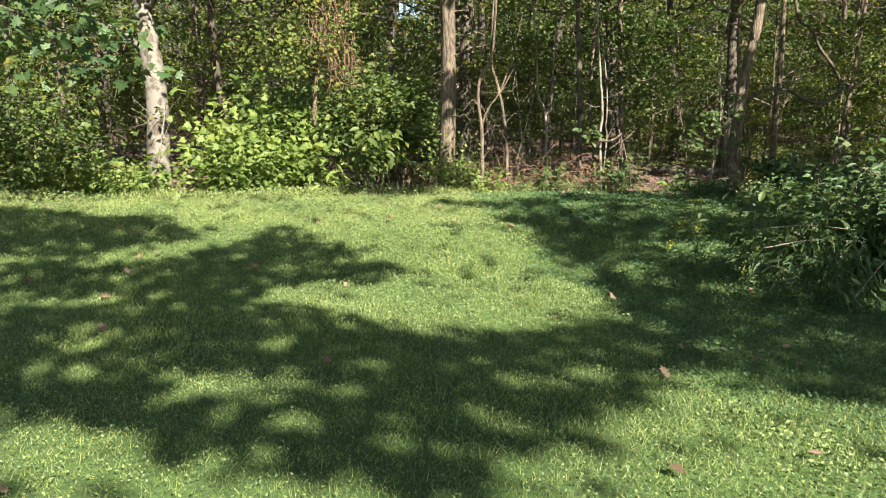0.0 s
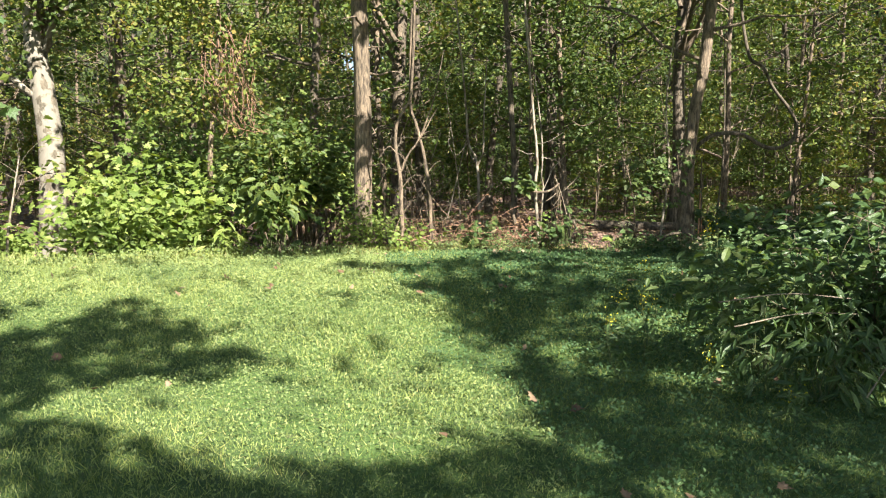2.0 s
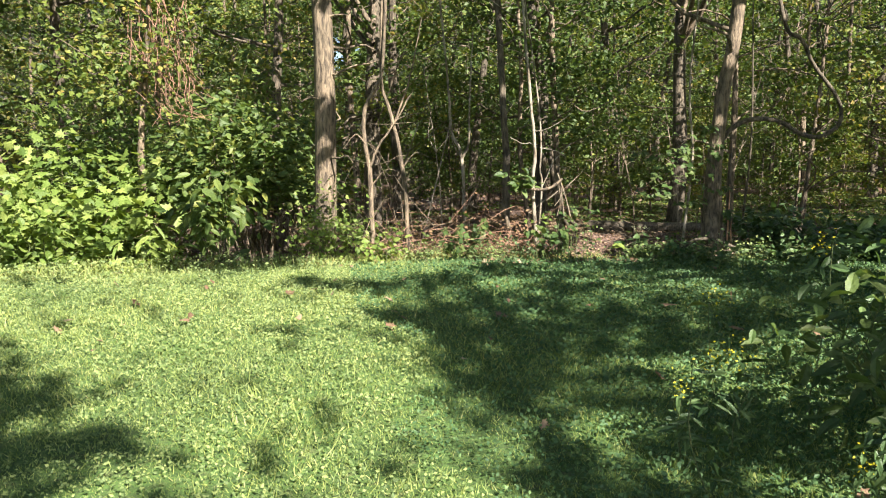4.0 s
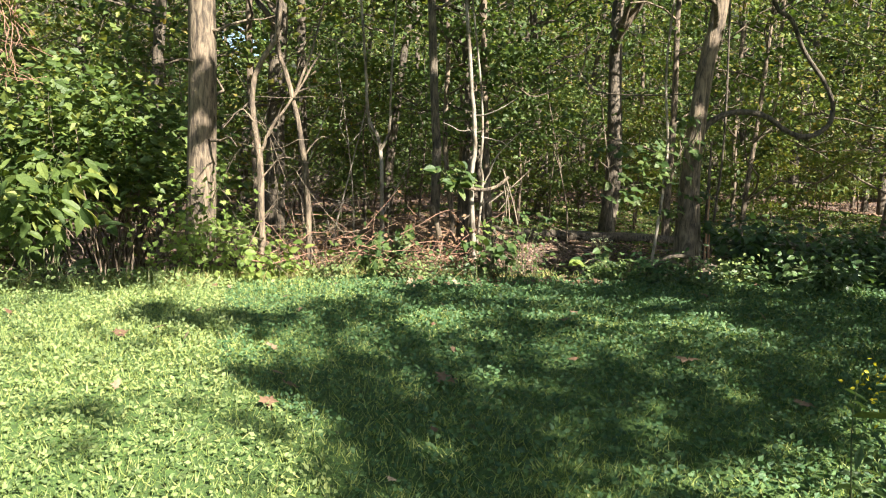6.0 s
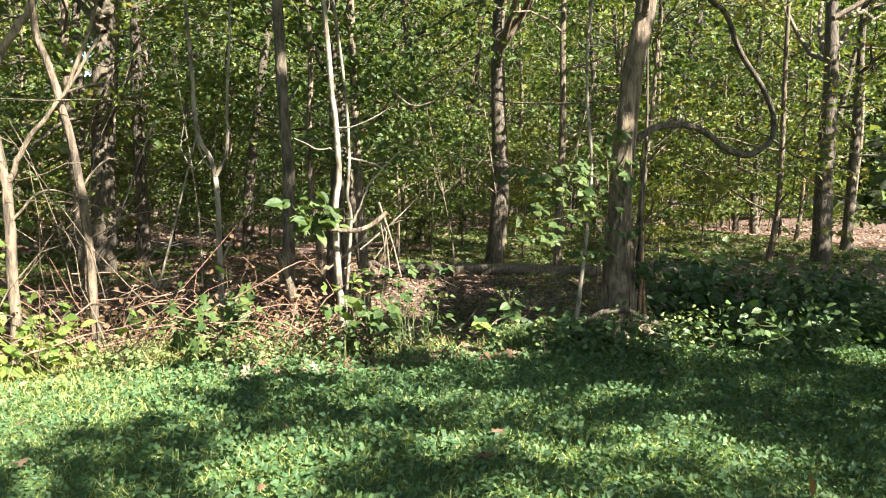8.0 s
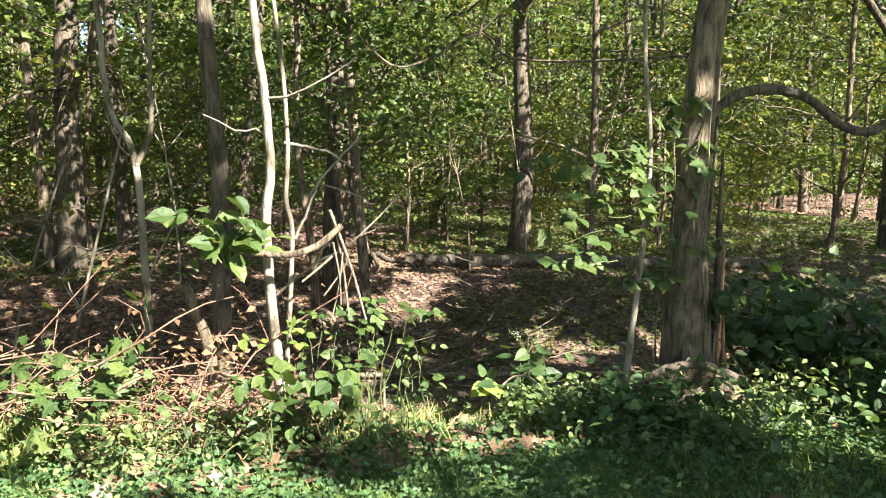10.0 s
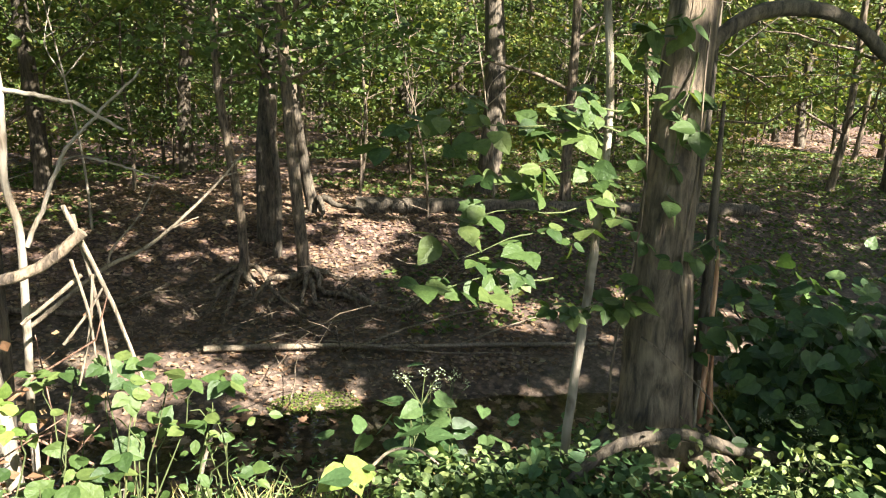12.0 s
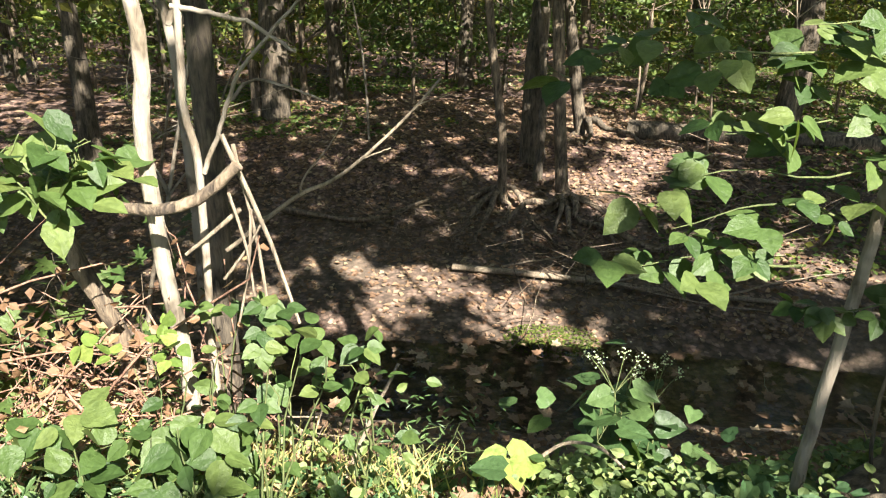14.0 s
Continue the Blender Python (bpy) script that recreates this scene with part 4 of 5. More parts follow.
def shrub(name, x, y, w, hgt, n, size, leaf, label, seed, template=LEAF, stems=9, stem_mat=None, d=None, base=None, cat="shrub", group="", r_leaf=0.16, droop=0.35, skirt=None):
    """Arching stems from one root with leaves about them."""
    g = np.random.default_rng(seed)
    z = gz(x, y) if base is None else base
    t = thing(name, x, y, z, label, cat, group)
    d = d or w
    tubes, tips = [], []
    for _ in range(stems):
        a = g.random() * 6.28
        u = g.random() ** 0.5
        q = np.array([math.cos(a) * u * w, math.sin(a) * u * d, hgt * (0.55 + 0.5 * g.random()) * (1 - 0.35 * u * u)])
        B = bend((0.06 * q[0], 0.06 * q[1], -0.03), q, 8, 0.06, g, sag=-0.12)
        one = [tube(B, np.linspace(0.003 + 0.004 * hgt, 0.0018, 8), 4)]
        tips += list(B[2:])
        for _ in range(2):
            j = g.integers(3, 7)
            C = bend(B[j], B[j] + g.standard_normal(3) * np.array([w, d, hgt]) * 0.2, 4, 0.06, g)
            one.append(tube(C, np.linspace(0.0028, 0.0014, 4), 4))
            tips += [C[2], C[3]]
        part("stem", wood(one, stem_mat or M_stem), t, smooth=True)
    tips = np.array(tips)
    if skirt is not None:
        tips = tips[tips[:, 2] > min(skirt, 0.8 * hgt)]
    k = g.integers(0, len(tips), n)
    P = tips[k] + g.standard_normal((n, 3)) * r_leaf * np.array([1, 1, 0.6])
    P[:, 2] = np.maximum(P[:, 2], 0.01)
    out = P * np.array([1, 1, 0.2])
    D = out / (np.linalg.norm(out, axis=1)[:, None] + 0.2) + 0.8 * g.standard_normal((n, 3))
    D[:, 2] = D[:, 2] * 0.5 - droop
    if n <= 300:
        single_leaves(template, P, D, size * (0.6 + 0.7 * g.random(n)), leaf, t, g)
    else:
        tagged(part("foliage", [(*spread(template, P, D, size * (0.6 + 0.7 * g.random(n)), g, 0.45), leaf)], t), kind="stuff")
    return t


# gnarled bare saplings beside the furrowed tree
KN = "gnarled bare sapling with crooked grey branches at the lawn edge"
stem_thing("sapling", [(0.68, 12.45, -0.1), (0.66, 12.45, 0.81), (0.65, 12.45, 1.23), (0.6, 12.45, 1.53), (0.6, 12.45, 1.9), (0.72, 12.45, 2.16), (0.83, 12.45, 2.47), (0.9, 12.5, 4.0)], 0.034, 0.018, M_bark, KN, forks=[
    ([(0.66, 12.44, 1.25), (0.77, 12.42, 1.5), (0.99, 12.4, 1.81), (1.19, 12.4, 2.17)], 0.019, 0.007), ([(0.62, 12.44, 1.5), (0.49, 12.4, 1.62), (0.34, 12.35, 1.45)], 0.01, 0.004),
    ([(0.98, 12.42, 1.8), (1.15, 12.4, 1.86), (1.4, 12.35, 1.9)], 0.009, 0.003), ([(0.66, 12.44, 1.0), (0.85, 12.4, 1.2), (1.1, 12.35, 1.15)], 0.009, 0.003)], seed=3, group="bare saplings")
stem_thing("sapling", [(1.12, 12.6, -0.3), (1.08, 12.5, 0.89), (1.0, 12.5, 1.5), (0.9, 12.5, 1.92), (0.81, 12.5, 2.32), (0.85, 12.5, 3.6)], 0.03, 0.018, M_bark, KN, forks=[
    ([(1.04, 12.5, 1.2), (1.2, 12.45, 1.4), (1.38, 12.4, 1.35)], 0.009, 0.003), ([(0.95, 12.5, 1.75), (1.15, 12.45, 2.3), (1.3, 12.4, 3.0)], 0.016, 0.006),
    ([(1.08, 12.5, 0.9), (1.25, 12.45, 1.0), (1.42, 12.4, 1.15)], 0.008, 0.003)], seed=4, group="bare saplings")
# the forked thin sapling
stem_thing("sapling", [(2.05, 14.35, gz(2.05, 14.35) - 0.1), (2.02, 14.35, -0.2), (2.03, 14.35, 0.4), (1.99, 14.35, 1.37), (1.84, 14.35, 1.75), (1.78, 14.35, 2.6), (1.6, 14.35, 4.4)], 0.034, 0.014, M_bark_pale, "thin pale sapling forking at chest height on the near creek bank", forks=[
    ([(1.99, 14.35, 1.35), (2.09, 14.35, 1.6), (2.12, 14.35, 2.4), (2.16, 14.35, 3.2)], 0.022, 0.009), ([(2.03, 14.35, 0.56), (2.25, 14.35, 1.0), (2.5, 14.35, 1.4)], 0.009, 0.003),
    ([(2.0, 14.35, 1.36), (1.9, 14.33, 1.48), (1.82, 14.3, 1.7)], 0.01, 0.004)], seed=5, group="bare saplings")
# the twin pale stems
stem_thing("sapling", [(2.73, 12.44, gz(2.73, 12.44) - 0.1), (2.69, 12.44, 0.5), (2.655, 12.44, 1.05), (2.68, 12.44, 1.4), (2.63, 12.44, 1.95), (2.55, 12.44, 2.8), (2.4, 12.4, 4.5)], 0.028, 0.016, M_bark_pale, "pale bare stem with flaking bark beside the creek", seed=6, group="bare saplings")
stem_thing("sapling", [(2.75, 12.55, gz(2.75, 12.55) - 0.1), (2.755, 12.53, 0.4), (2.785, 12.5, 1.0), (2.76, 12.5, 1.2), (2.77, 12.5, 1.5), (2.72, 12.5, 2.1), (2.5, 12.5, 3.6)], 0.014, 0.009, M_bark_pale, "thin pale bare stem rising beside the creek", forks=[
    ([(2.8, 12.5, 1.0), (2.85, 12.5, 1.11), (2.92, 12.5, 1.27), (3.03, 12.5, 1.4), (3.15, 12.5, 1.52)], 0.009, 0.004), ([(2.75, 12.5, 1.46), (2.87, 12.5, 1.44), (2.98, 12.5, 1.41), (3.09, 12.5, 1.34)], 0.009, 0.005), ([(2.88, 12.55, 1.2), (2.92, 12.6, 1.25), (2.99, 12.6, 1.25), (3.08, 12.6, 1.22), (3.18, 12.6, 1.18)], 0.006, 0.003)], seed=7, group="bare saplings")
stem_thing("sapling", [(2.45, 13.4, -0.9), (2.5, 13.4, 1.0), (2.45, 13.4, 2.0), (2.3, 13.4, 4.5)], 0.06, 0.04, M_bark_dark, "dark rough sapling trunk behind the twin stems", seed=10, group="bare saplings")
stem_thing("dead_branch", [(2.7, 12.9, 0.62), (2.96, 12.9, 0.82), (3.12, 12.9, 0.9), (3.32, 12.9, 1.07), (3.47, 12.9, 1.23)], 0.009, 0.004, M_twig, "bleached dead branch leaning over the creek", "fallen wood", forks=[
    ([(2.98, 12.9, 0.84), (3.0, 12.9, 0.9), (3.1, 12.9, 1.02), (3.16, 12.9, 1.14)], 0.005, 0.002), ([(3.4, 12.9, 1.15), (3.5, 12.9, 1.18)], 0.003, 0.002), ([(3.2, 12.9, 0.96), (3.3, 12.9, 1.0)], 0.004, 0.002)], seed=12, group="fallen branches")
stem_thing("stump", [(2.42, 12.75, -0.3), (2.4, 12.65, 0.35), (2.33, 12.6, 0.65), (2.28, 12.6, 0.78)], 0.034, 0.03, M_bark, "leaning broken stump with torn wood", "stump", seed=13)
stem_thing("dead_branch", [(4.88, 12.3, 1.95), (4.5, 12.9, 1.98), (4.28, 13.3, 2.05), (4.15, 13.5, 2.23), (3.89, 13.5, 2.08), (3.59, 13.5, 1.98), (3.33, 13.5, 2.17)], 0.008, 0.008, M_bark, "pale crooked dead branch reaching from the leaning trunk", "fallen wood", forks=[
    ([(4.15, 13.5, 2.2), (4.18, 13.4, 2.45), (4.12, 13.3, 2.8)], 0.01, 0.004), ([(4.5, 12.9, 1.98), (4.3, 12.8, 1.9), (4.0, 12.7, 1.95)], 0.006, 0.002)], seed=14, group="fallen branches")
g_dead = np.random.default_rng(500)
for k, (x, y) in enumerate(((1.2, 15.2), (6.6, 19.8), (7.9, 20.4), (2.2, 20.2), (5.9, 21.0), (9.2, 20.6), (0.6, 16.9), (7.2, 22.5))):
    h, lx, ly = g_dead.uniform(2.4, 4.2), g_dead.uniform(-1.0, 1.0), g_dead.uniform(-0.5, 0.5)
    z = gz(x, y) - 0.1
    mid = (x + 0.35 * lx + g_dead.normal(0, 0.06), y + 0.4 * ly, z + 0.5 * h)
    top = (x + lx, y + ly, z + h)
    arms = [([mid, (mid[0] + g_dead.uniform(-0.5, 0.5), mid[1], mid[2] + 0.4), (mid[0] + g_dead.uniform(-1.1, 1.1), mid[1] + 0.2, mid[2] + g_dead.uniform(0.4, 1.0))], 0.009, 0.003) for _ in range(3)]
    stem_thing("dead_sapling", [(x, y, z), (x + 0.08 * lx, y, z + 0.25 * h), mid, top], 0.02, 0.008, (M_bark_pale, M_bark, M_twig)[k % 3], "crooked bare dead sapling among the creek bank trees", forks=arms, seed=510 + k, group="dead saplings")
# the crooked thin tree before the leaning trunk
stem_thing("sapling", [(4.5, 12.2, gz(4.5, 12.2) - 0.1), (4.47, 12.15, 0.3), (4.53, 12.15, 0.9), (4.56, 12.15, 1.4), (4.5, 12.15, 2.2), (4.6, 12.2, 3.2)], 0.019, 0.01, M_bark_pale, "thin crooked sapling beside the leaning split trunk", seed=8, group="bare saplings")
stem_thing("sapling", [(5.75, 13.2, -0.8), (5.78, 13.2, 0.5), (5.85, 13.2, 1.6), (5.8, 13.2, 3.4)], 0.02, 0.01, M_bark_dark, "thin dark sapling on the creek bank", seed=9, group="bare saplings")

brush_pile(0.9, 12.6, 0.8, 60, M_bark, "tangle of thin bare grey twigs at the lawn edge", 53, 1.5, 0, 0.005, 1.0)
brush_pile(1.25, 12.7, 0.8, 130, M_twig_red, "heap of reddish dead twigs on the lawn edge", 51, 0.6, 520, 0.006)
brush_pile(2.3, 12.5, 0.6, 110, M_twig_red, "heap of reddish dead twigs with withered leaves", 52, 0.6, 520, 0.006)

# far bank trees with spreading roots
def bank_tree(x, y, r, seed, tall, lean, label, bark, roots=6):
    g = np.random.default_rng(seed)
    t = thing("tree", x, y, gz(x, y), label, "tree", "far bank trees")
    P = bend((0, 0, -0.2), (lean[0], lean[1], tall), 18, 0.01, g)
    R = r * (1 - 0.5 * np.linspace(0, 1, 18)) * (1 + 0.5 * np.exp(-np.linspace(0, tall, 18) / 0.2))
    part("trunk", wood([tube(P, R, 12, 0.05, g)], bark), t, smooth=True)
    rs = []
    for k in range(roots):
        a = -2.8 + 2.6 * (k + 0.5 * g.random()) / max(roots, 1)
        L = g.uniform(0.5, 1.1)
        ex, ey = math.cos(a) * L, math.sin(a) * L
        ez = gz(x + ex, y + ey) - gz(x, y)
        B = bend((0, 0, 0.12), (ex, ey, ez + 0.0), 8, 0.08, g)
        B[:, 2] += 0.02
        rs.append(tube(B, np.linspace(0.7 * r, 0.016, 8), 6, 0.1, g))
    [part("root", wood([q], bark), t, smooth=True) for q in rs]
    tubes, tips = [], []
    for k in range(14):
        u = 0.3 + 0.65 * k / 14
        i = int(u * 17)
        a = g.random() * 6.28
        L = g.uniform(0.8, 2.0)
        B = bend(P[i], P[i] + np.array([math.cos(a) * L, math.sin(a) * L, L * 0.3]), 6, 0.07, g)
        tubes.append(tube(B, np.linspace(0.02, 0.005, 6), 5))
        tips += [B[3], B[5]]
    [part("limb", wood([q], bark), t, smooth=True) for q in tubes]
    part("crown", [(*leafy(np.array(tips), 1800, 0.12, seed + 1, 0.4), M_leaf_dark)], t)


bank_tree(3.95, 18.95, 0.055, 61, 8, (-0.3, 0.1), "thin creek bank tree with roots clinging to the eroded bank", M_bark)
bank_tree(4.68, 18.8, 0.072, 62, 9, (-0.4, 0.1), "creek bank tree with spreading exposed roots", M_bark)
bank_tree(4.38, 19.3, 0.048, 63, 9, (-0.25, 0.3), "thin dark tree behind the root-bound bank trees", M_bark_dark, 0)
bank_tree(5.15, 20.6, 0.085, 64, 7, (-1.0, 0.4), "dark leaning tree on the far bank", M_bark_dark, 3)
bank_tree(1.28, 23.1, 0.13, 66, 11, (-0.3, 0.1), "straight dark woodland tree", M_bark_dark, 0)
bank_tree(0.6, 27.5, 0.16, 65, 11, (0.2, 0.1), "straight dark woodland tree", M_bark_dark, 0)

# ---- fallen wood ----
def log(name, pts, r0, r1, mat, label, seed, forks=()):
    return stem_thing(name, pts, r0, r1, mat, label, "fallen wood", forks, seed, 8, 0.08, "fallen branches")


log("fallen_branch", [(3.4, 17.5, gz(3.4, 17.5) + 0.07), (4.4, 17.3, gz(4.4, 17.3) + 0.07), (5.4, 17.0, gz(5.4, 17.0) + 0.07), (6.4, 16.8, gz(6.4, 16.8) + 0.07), (7.4, 16.5, gz(7.4, 16.5) + 0.07)], 0.034, 0.02, M_twig, "long grey fallen branch lying on the creek mud", 71,
    forks=[([(5.0, 17.15, -1.15), (5.8, 17.4, -1.05), (6.8, 17.6, -1.0)], 0.014, 0.005), ([(5.9, 16.9, -1.2), (6.6, 17.1, -1.1), (7.4, 17.3, -1.05)], 0.012, 0.004), ([(3.9, 17.4, -1.1), (4.8, 17.7, -1.05), (5.8, 17.8, -1.0)], 0.01, 0.004), ([(4.6, 17.3, -1.12), (5.6, 16.8, -1.18), (6.6, 16.5, -1.2)], 0.012, 0.004)])
log("fallen_log", [(5.7, 20.4, gz(5.7, 20.4) + 0.1), (7.1, 20.1, gz(7.1, 20.1) + 0.08), (9.5, 19.6, gz(9.5, 19.6) + 0.1), (12, 19.2, gz(12, 19.2) + 0.1)], 0.13, 0.1, M_bark_dark, "old dark log lying along the far bank", 72)
log("fallen_branch", [(5.0, 18.4, -0.85), (5.5, 17.7, -1.0), (6.0, 18.0, -0.9), (6.6, 18.3, -0.85)], 0.035, 0.02, M_bark, "crooked fallen branch arching over the mud bank", 73)
log("fallen_branch", [(1.4, 18.5, -0.85), (2.4, 18.3, -0.9), (3.1, 18.7, -0.75)], 0.04, 0.02, M_bark, "grey fallen branch on the far mud bank", 74)
log("fallen_log", [(4.2, 12.0, -0.02), (4.36, 11.97, 0.2), (4.48, 11.95, 0.31), (4.58, 11.94, 0.35), (4.79, 11.95, 0.34), (5.02, 11.95, 0.25), (5.32, 11.93, 0.14), (5.5, 11.9, -0.04)], 0.017, 0.024, M_bark_dark, "dark curved root lying before the leaning trunk", 75)

log("dead_branch", [(3.75, 12.25, 0.2), (3.85, 12.25, 0.28), (3.95, 12.25, 0.27), (4.03, 12.25, 0.2)], 0.006, 0.005, M_twig, "short arched bleached stick among the weeds", 91)
log("dead_vine", [(4.66, 12.02, 0.68), (4.76, 12.0, 0.6), (4.95, 11.98, 0.42), (5.15, 11.95, 0.14)], 0.004, 0.003, M_bark, "thin brown vine slanting across the split trunk", 92)
log("dead_vine", [(4.9, 12.0, 0.5), (4.9, 12.0, 0.31), (4.96, 12.0, 0.15), (5.02, 11.95, 0.0)], 0.006, 0.004, M_twig, "thin pale vine hanging by the split trunk", 93)

# dead sticks near the twin stems
T1 = "bleached dead stick caught in the twin stems"
log("dead_stick", [(2.5, 12.3, 0.98), (2.7, 12.28, 0.95), (2.85, 12.27, 0.98), (2.98, 12.26, 1.08)], 0.016, 0.014, M_bark, "broken branch stub across the twin stems", 76)
for k, (a, b, r) in enumerate((((2.93, 12.3, 1.15), (3.1, 12.3, 0.62), 0.009), ((2.96, 12.3, 0.95), (2.8, 12.3, 0.82), 0.009), ((2.95, 12.32, 1.12), (3.02, 12.3, 0.6), 0.008),
                               ((2.99, 12.3, 0.95), (2.93, 12.3, 0.62), 0.006), ((2.9, 12.3, 0.75), (3.02, 12.3, 0.92), 0.006), ((2.94, 12.28, 1.0), (2.98, 12.3, 0.7), 0.006))):
    log("dead_stick", [a, tuple((np.array(a) + np.array(b)) / 2 + np.array([0.01, 0, 0.005])), b], r * 0.8, r * 0.55, M_twig, T1, 80 + k)
log("dead_stick", [(3.16, 12.2, 0.0), (3.24, 12.5, 0.14), (3.32, 12.8, 0.23)], 0.008, 0.006, M_twig, "bleached dead stick leaning out of the bank", 90)


# ---- plants along the lawn edge ----
shrub("shrub", -3.4, 12.2, 1.1, 1.5, 900, 0.11, M_leaf_lime, "bright green leafy shrub in sun at the lawn edge", 101, OVAL, 16, d=0.7, group="edge shrubs")
shrub("shrub", -5.0, 12.0, 0.9, 0.9, 800, 0.10, M_leaf_lime, "bright green leafy shrub in sun at the lawn edge", 102, LEAF, 16, d=0.7, group="edge shrubs")
shrub("shrub", -6.3, 11.6, 1.3, 2.0, 1700, 0.11, M_leaf, "leafy green shrub at the lawn edge", 103, LEAF, 16, d=0.8, group="edge shrubs")
shrub("shrub", -1.15, 12.25, 0.6, 1.3, 300, 0.18, M_leaf, "broad-leaved green shrub drooping over the lawn edge", 104, OBLONG, 9, d=0.4, group="edge shrubs", skirt=0.6, droop=0.7)
shrub("weed", -1.85, 11.85, 0.2, 0.6, 90, 0.17, M_leaf_lime, "upright leafy weed in the grass", 105, LANCE, 4, cat="weed", group="edge weeds")
shrub("shrub", 0.2, 12.5, 0.45, 1.0, 900, 0.055, M_leaf_lime, "sunlit vine leaves round the furrowed trunk's foot", 106, MAPLE, 10, d=0.3, group="edge shrubs")
shrub("weed", 0.75, 12.35, 0.35, 0.42, 260, 0.085, M_leaf_lime, "pale green broad-leaved weed at the lawn edge", 107, OVAL, 7, d=0.25, cat="weed", group="edge weeds")
shrub("maple_seedling", 1.72, 12.5, 0.3, 0.45, 130, 0.085, M_leaf_wide, "maple seedling with lobed green leaves", 108, MAPLE, 7, d=0.2, cat="seedling", base=0.15)
shrub("shrub", 2.47, 12.28, 0.17, 0.3, 70, 0.1, M_leaf_wide, "spray of broad leaves sprouting from the pale stem", 109, OVAL, 7, base=0.93, group="edge shrubs", r_leaf=0.07)
shrub("shrub", 2.75, 12.2, 0.32, 0.26, 170, 0.05, M_leaf_wide, "tangled green weeds at the creek edge", 110, OVAL, 12, d=0.25, group="edge shrubs")
shrub("shrub", 2.35, 12.1, 0.4, 0.22, 150, 0.042, M_leaf_blue, "low tangled weeds among the dead twigs", 116, OVAL, 10, d=0.2, group="edge shrubs")
for k, (x, y, z, tips, size) in enumerate((
        (3.08, 12.3, 0.5, ((0.0, 0.05, 0.05), (-0.08, 0.0, 0.12), (0.08, -0.03, -0.02)), 0.055), (2.9, 12.35, 0.62, ((0, 0, 0.05), (0.05, 0, -0.05), (-0.07, 0, 0)), 0.05),
        (2.72, 12.2, 0.58, ((0, 0, 0.03), (0.08, 0, 0.0), (-0.06, 0, -0.06)), 0.05), (2.86, 11.98, 0.4, ((0, 0, 0.08), (0.07, -0.03, 0.0), (-0.07, 0, 0.05), (0.02, -0.05, -0.08)), 0.08),
        (2.6, 11.98, 0.44, ((0, 0, 0.06), (0.1, -0.02, 0.0), (-0.1, 0, 0.03), (0, -0.05, -0.09)), 0.075), (3.02, 12.05, 0.68, ((0, 0, 0), (0.08, 0, 0.03), (0.16, 0, 0.04), (0.24, 0, 0.02), (0.05, 0, -0.1), (0.02, 0, -0.2)), 0.055))):
    g = np.random.default_rng(400 + k)
    t = thing("bramble", x, y, gz(x, y), "arching bramble shoot with three-part toothed leaves at the creek edge", "weed", "bramble shoots")
    up = z - gz(x, y)
    for q in tips:
        e = np.array(q) + np.array([0, 0, up])
        part("stem", wood([tube(bend((0, 0, -0.04), e, 8, 0.04, g, sag=-0.1), np.linspace(0.004, 0.0014, 8), 5)], M_stem), t, smooth=True)
        P = e + g.standard_normal((2, 3)) * 0.035
        ternate(P, g.standard_normal((2, 3)) * 0.6 + np.array([0.2 * np.sign(q[0] + 0.01), -0.3, -0.3]), size * (0.9 + 0.4 * g.random(2)), M_leaf_lime if k == 2 else M_leaf_wide, t, g)
for k, (x, y, w, h) in enumerate(((2.0, 12.1, 0.3, 0.2), (3.9, 12.0, 0.35, 0.14), (4.4, 11.9, 0.35, 0.2), (5.1, 11.7, 0.4, 0.22), (5.7, 11.6, 0.45, 0.28), (6.4, 11.3, 0.5, 0.32), (1.3, 12.2, 0.3, 0.22))):
    shrub("weed_patch", x, y, w, h, 420, 0.03 + 0.008 * (k % 3), (M_clover, M_leaf_wide, M_cover_broad_shade)[k % 3], "patch of mixed leafy green weeds at the creek edge", 420 + k, (OVAL, OVATE, HEART)[k % 3], 12, d=0.28, cat="weeds", group="weed patches", r_leaf=0.1)
shrub("maple_sapling", 1.7, 14.0, 0.55, 1.35, 120, 0.1, M_leaf_wide, "low maple sapling with lobed green leaves on the near creek bank", 440, MAPLE, 9, M_bark, d=0.3, cat="sapling", r_leaf=0.1)
stem_thing("sapling", [(-4.62, 11.7, -0.05), (-4.6, 11.7, 0.4), (-4.5, 11.75, 1.0), (-4.42, 11.8, 1.5)], 0.022, 0.008, M_bark_pale, "thin pale sunlit sapling stem at the lawn edge", seed=441, group="bare saplings")
shrub("fern", 2.3, 12.15, 0.25, 0.3, 260, 0.04, M_leaf_blue, "feathery low fern-like weed", 118, LANCE, 12, d=0.15, cat="fern", group="ferns")
shrub("fern", 3.4, 12.6, 0.3, 0.25, 280, 0.04, M_leaf_blue, "feathery low fern-like weed", 119, LANCE, 12, d=0.2, cat="fern", group="ferns")
shrub("weed", 2.95, 12.1, 0.12, 0.5, 50, 0.055, M_leaf_wide, "upright weed with toothed leaves", 123, OVAL, 3, d=0.1, cat="weed", group="edge weeds", r_leaf=0.07)
shrub("weed", 3.3, 12.2, 0.12, 0.55, 50, 0.05, M_leaf_wide, "upright weed with toothed leaves", 124, OVAL, 3, d=0.1, cat="weed", group="edge weeds", r_leaf=0.07)
shrub("shrub", 4.6, 11.6, 0.6, 0.22, 420, 0.055, M_leaf_blue, "low dark ground plants before the leaning trunk", 125, OVAL, 12, d=0.3, group="edge shrubs")
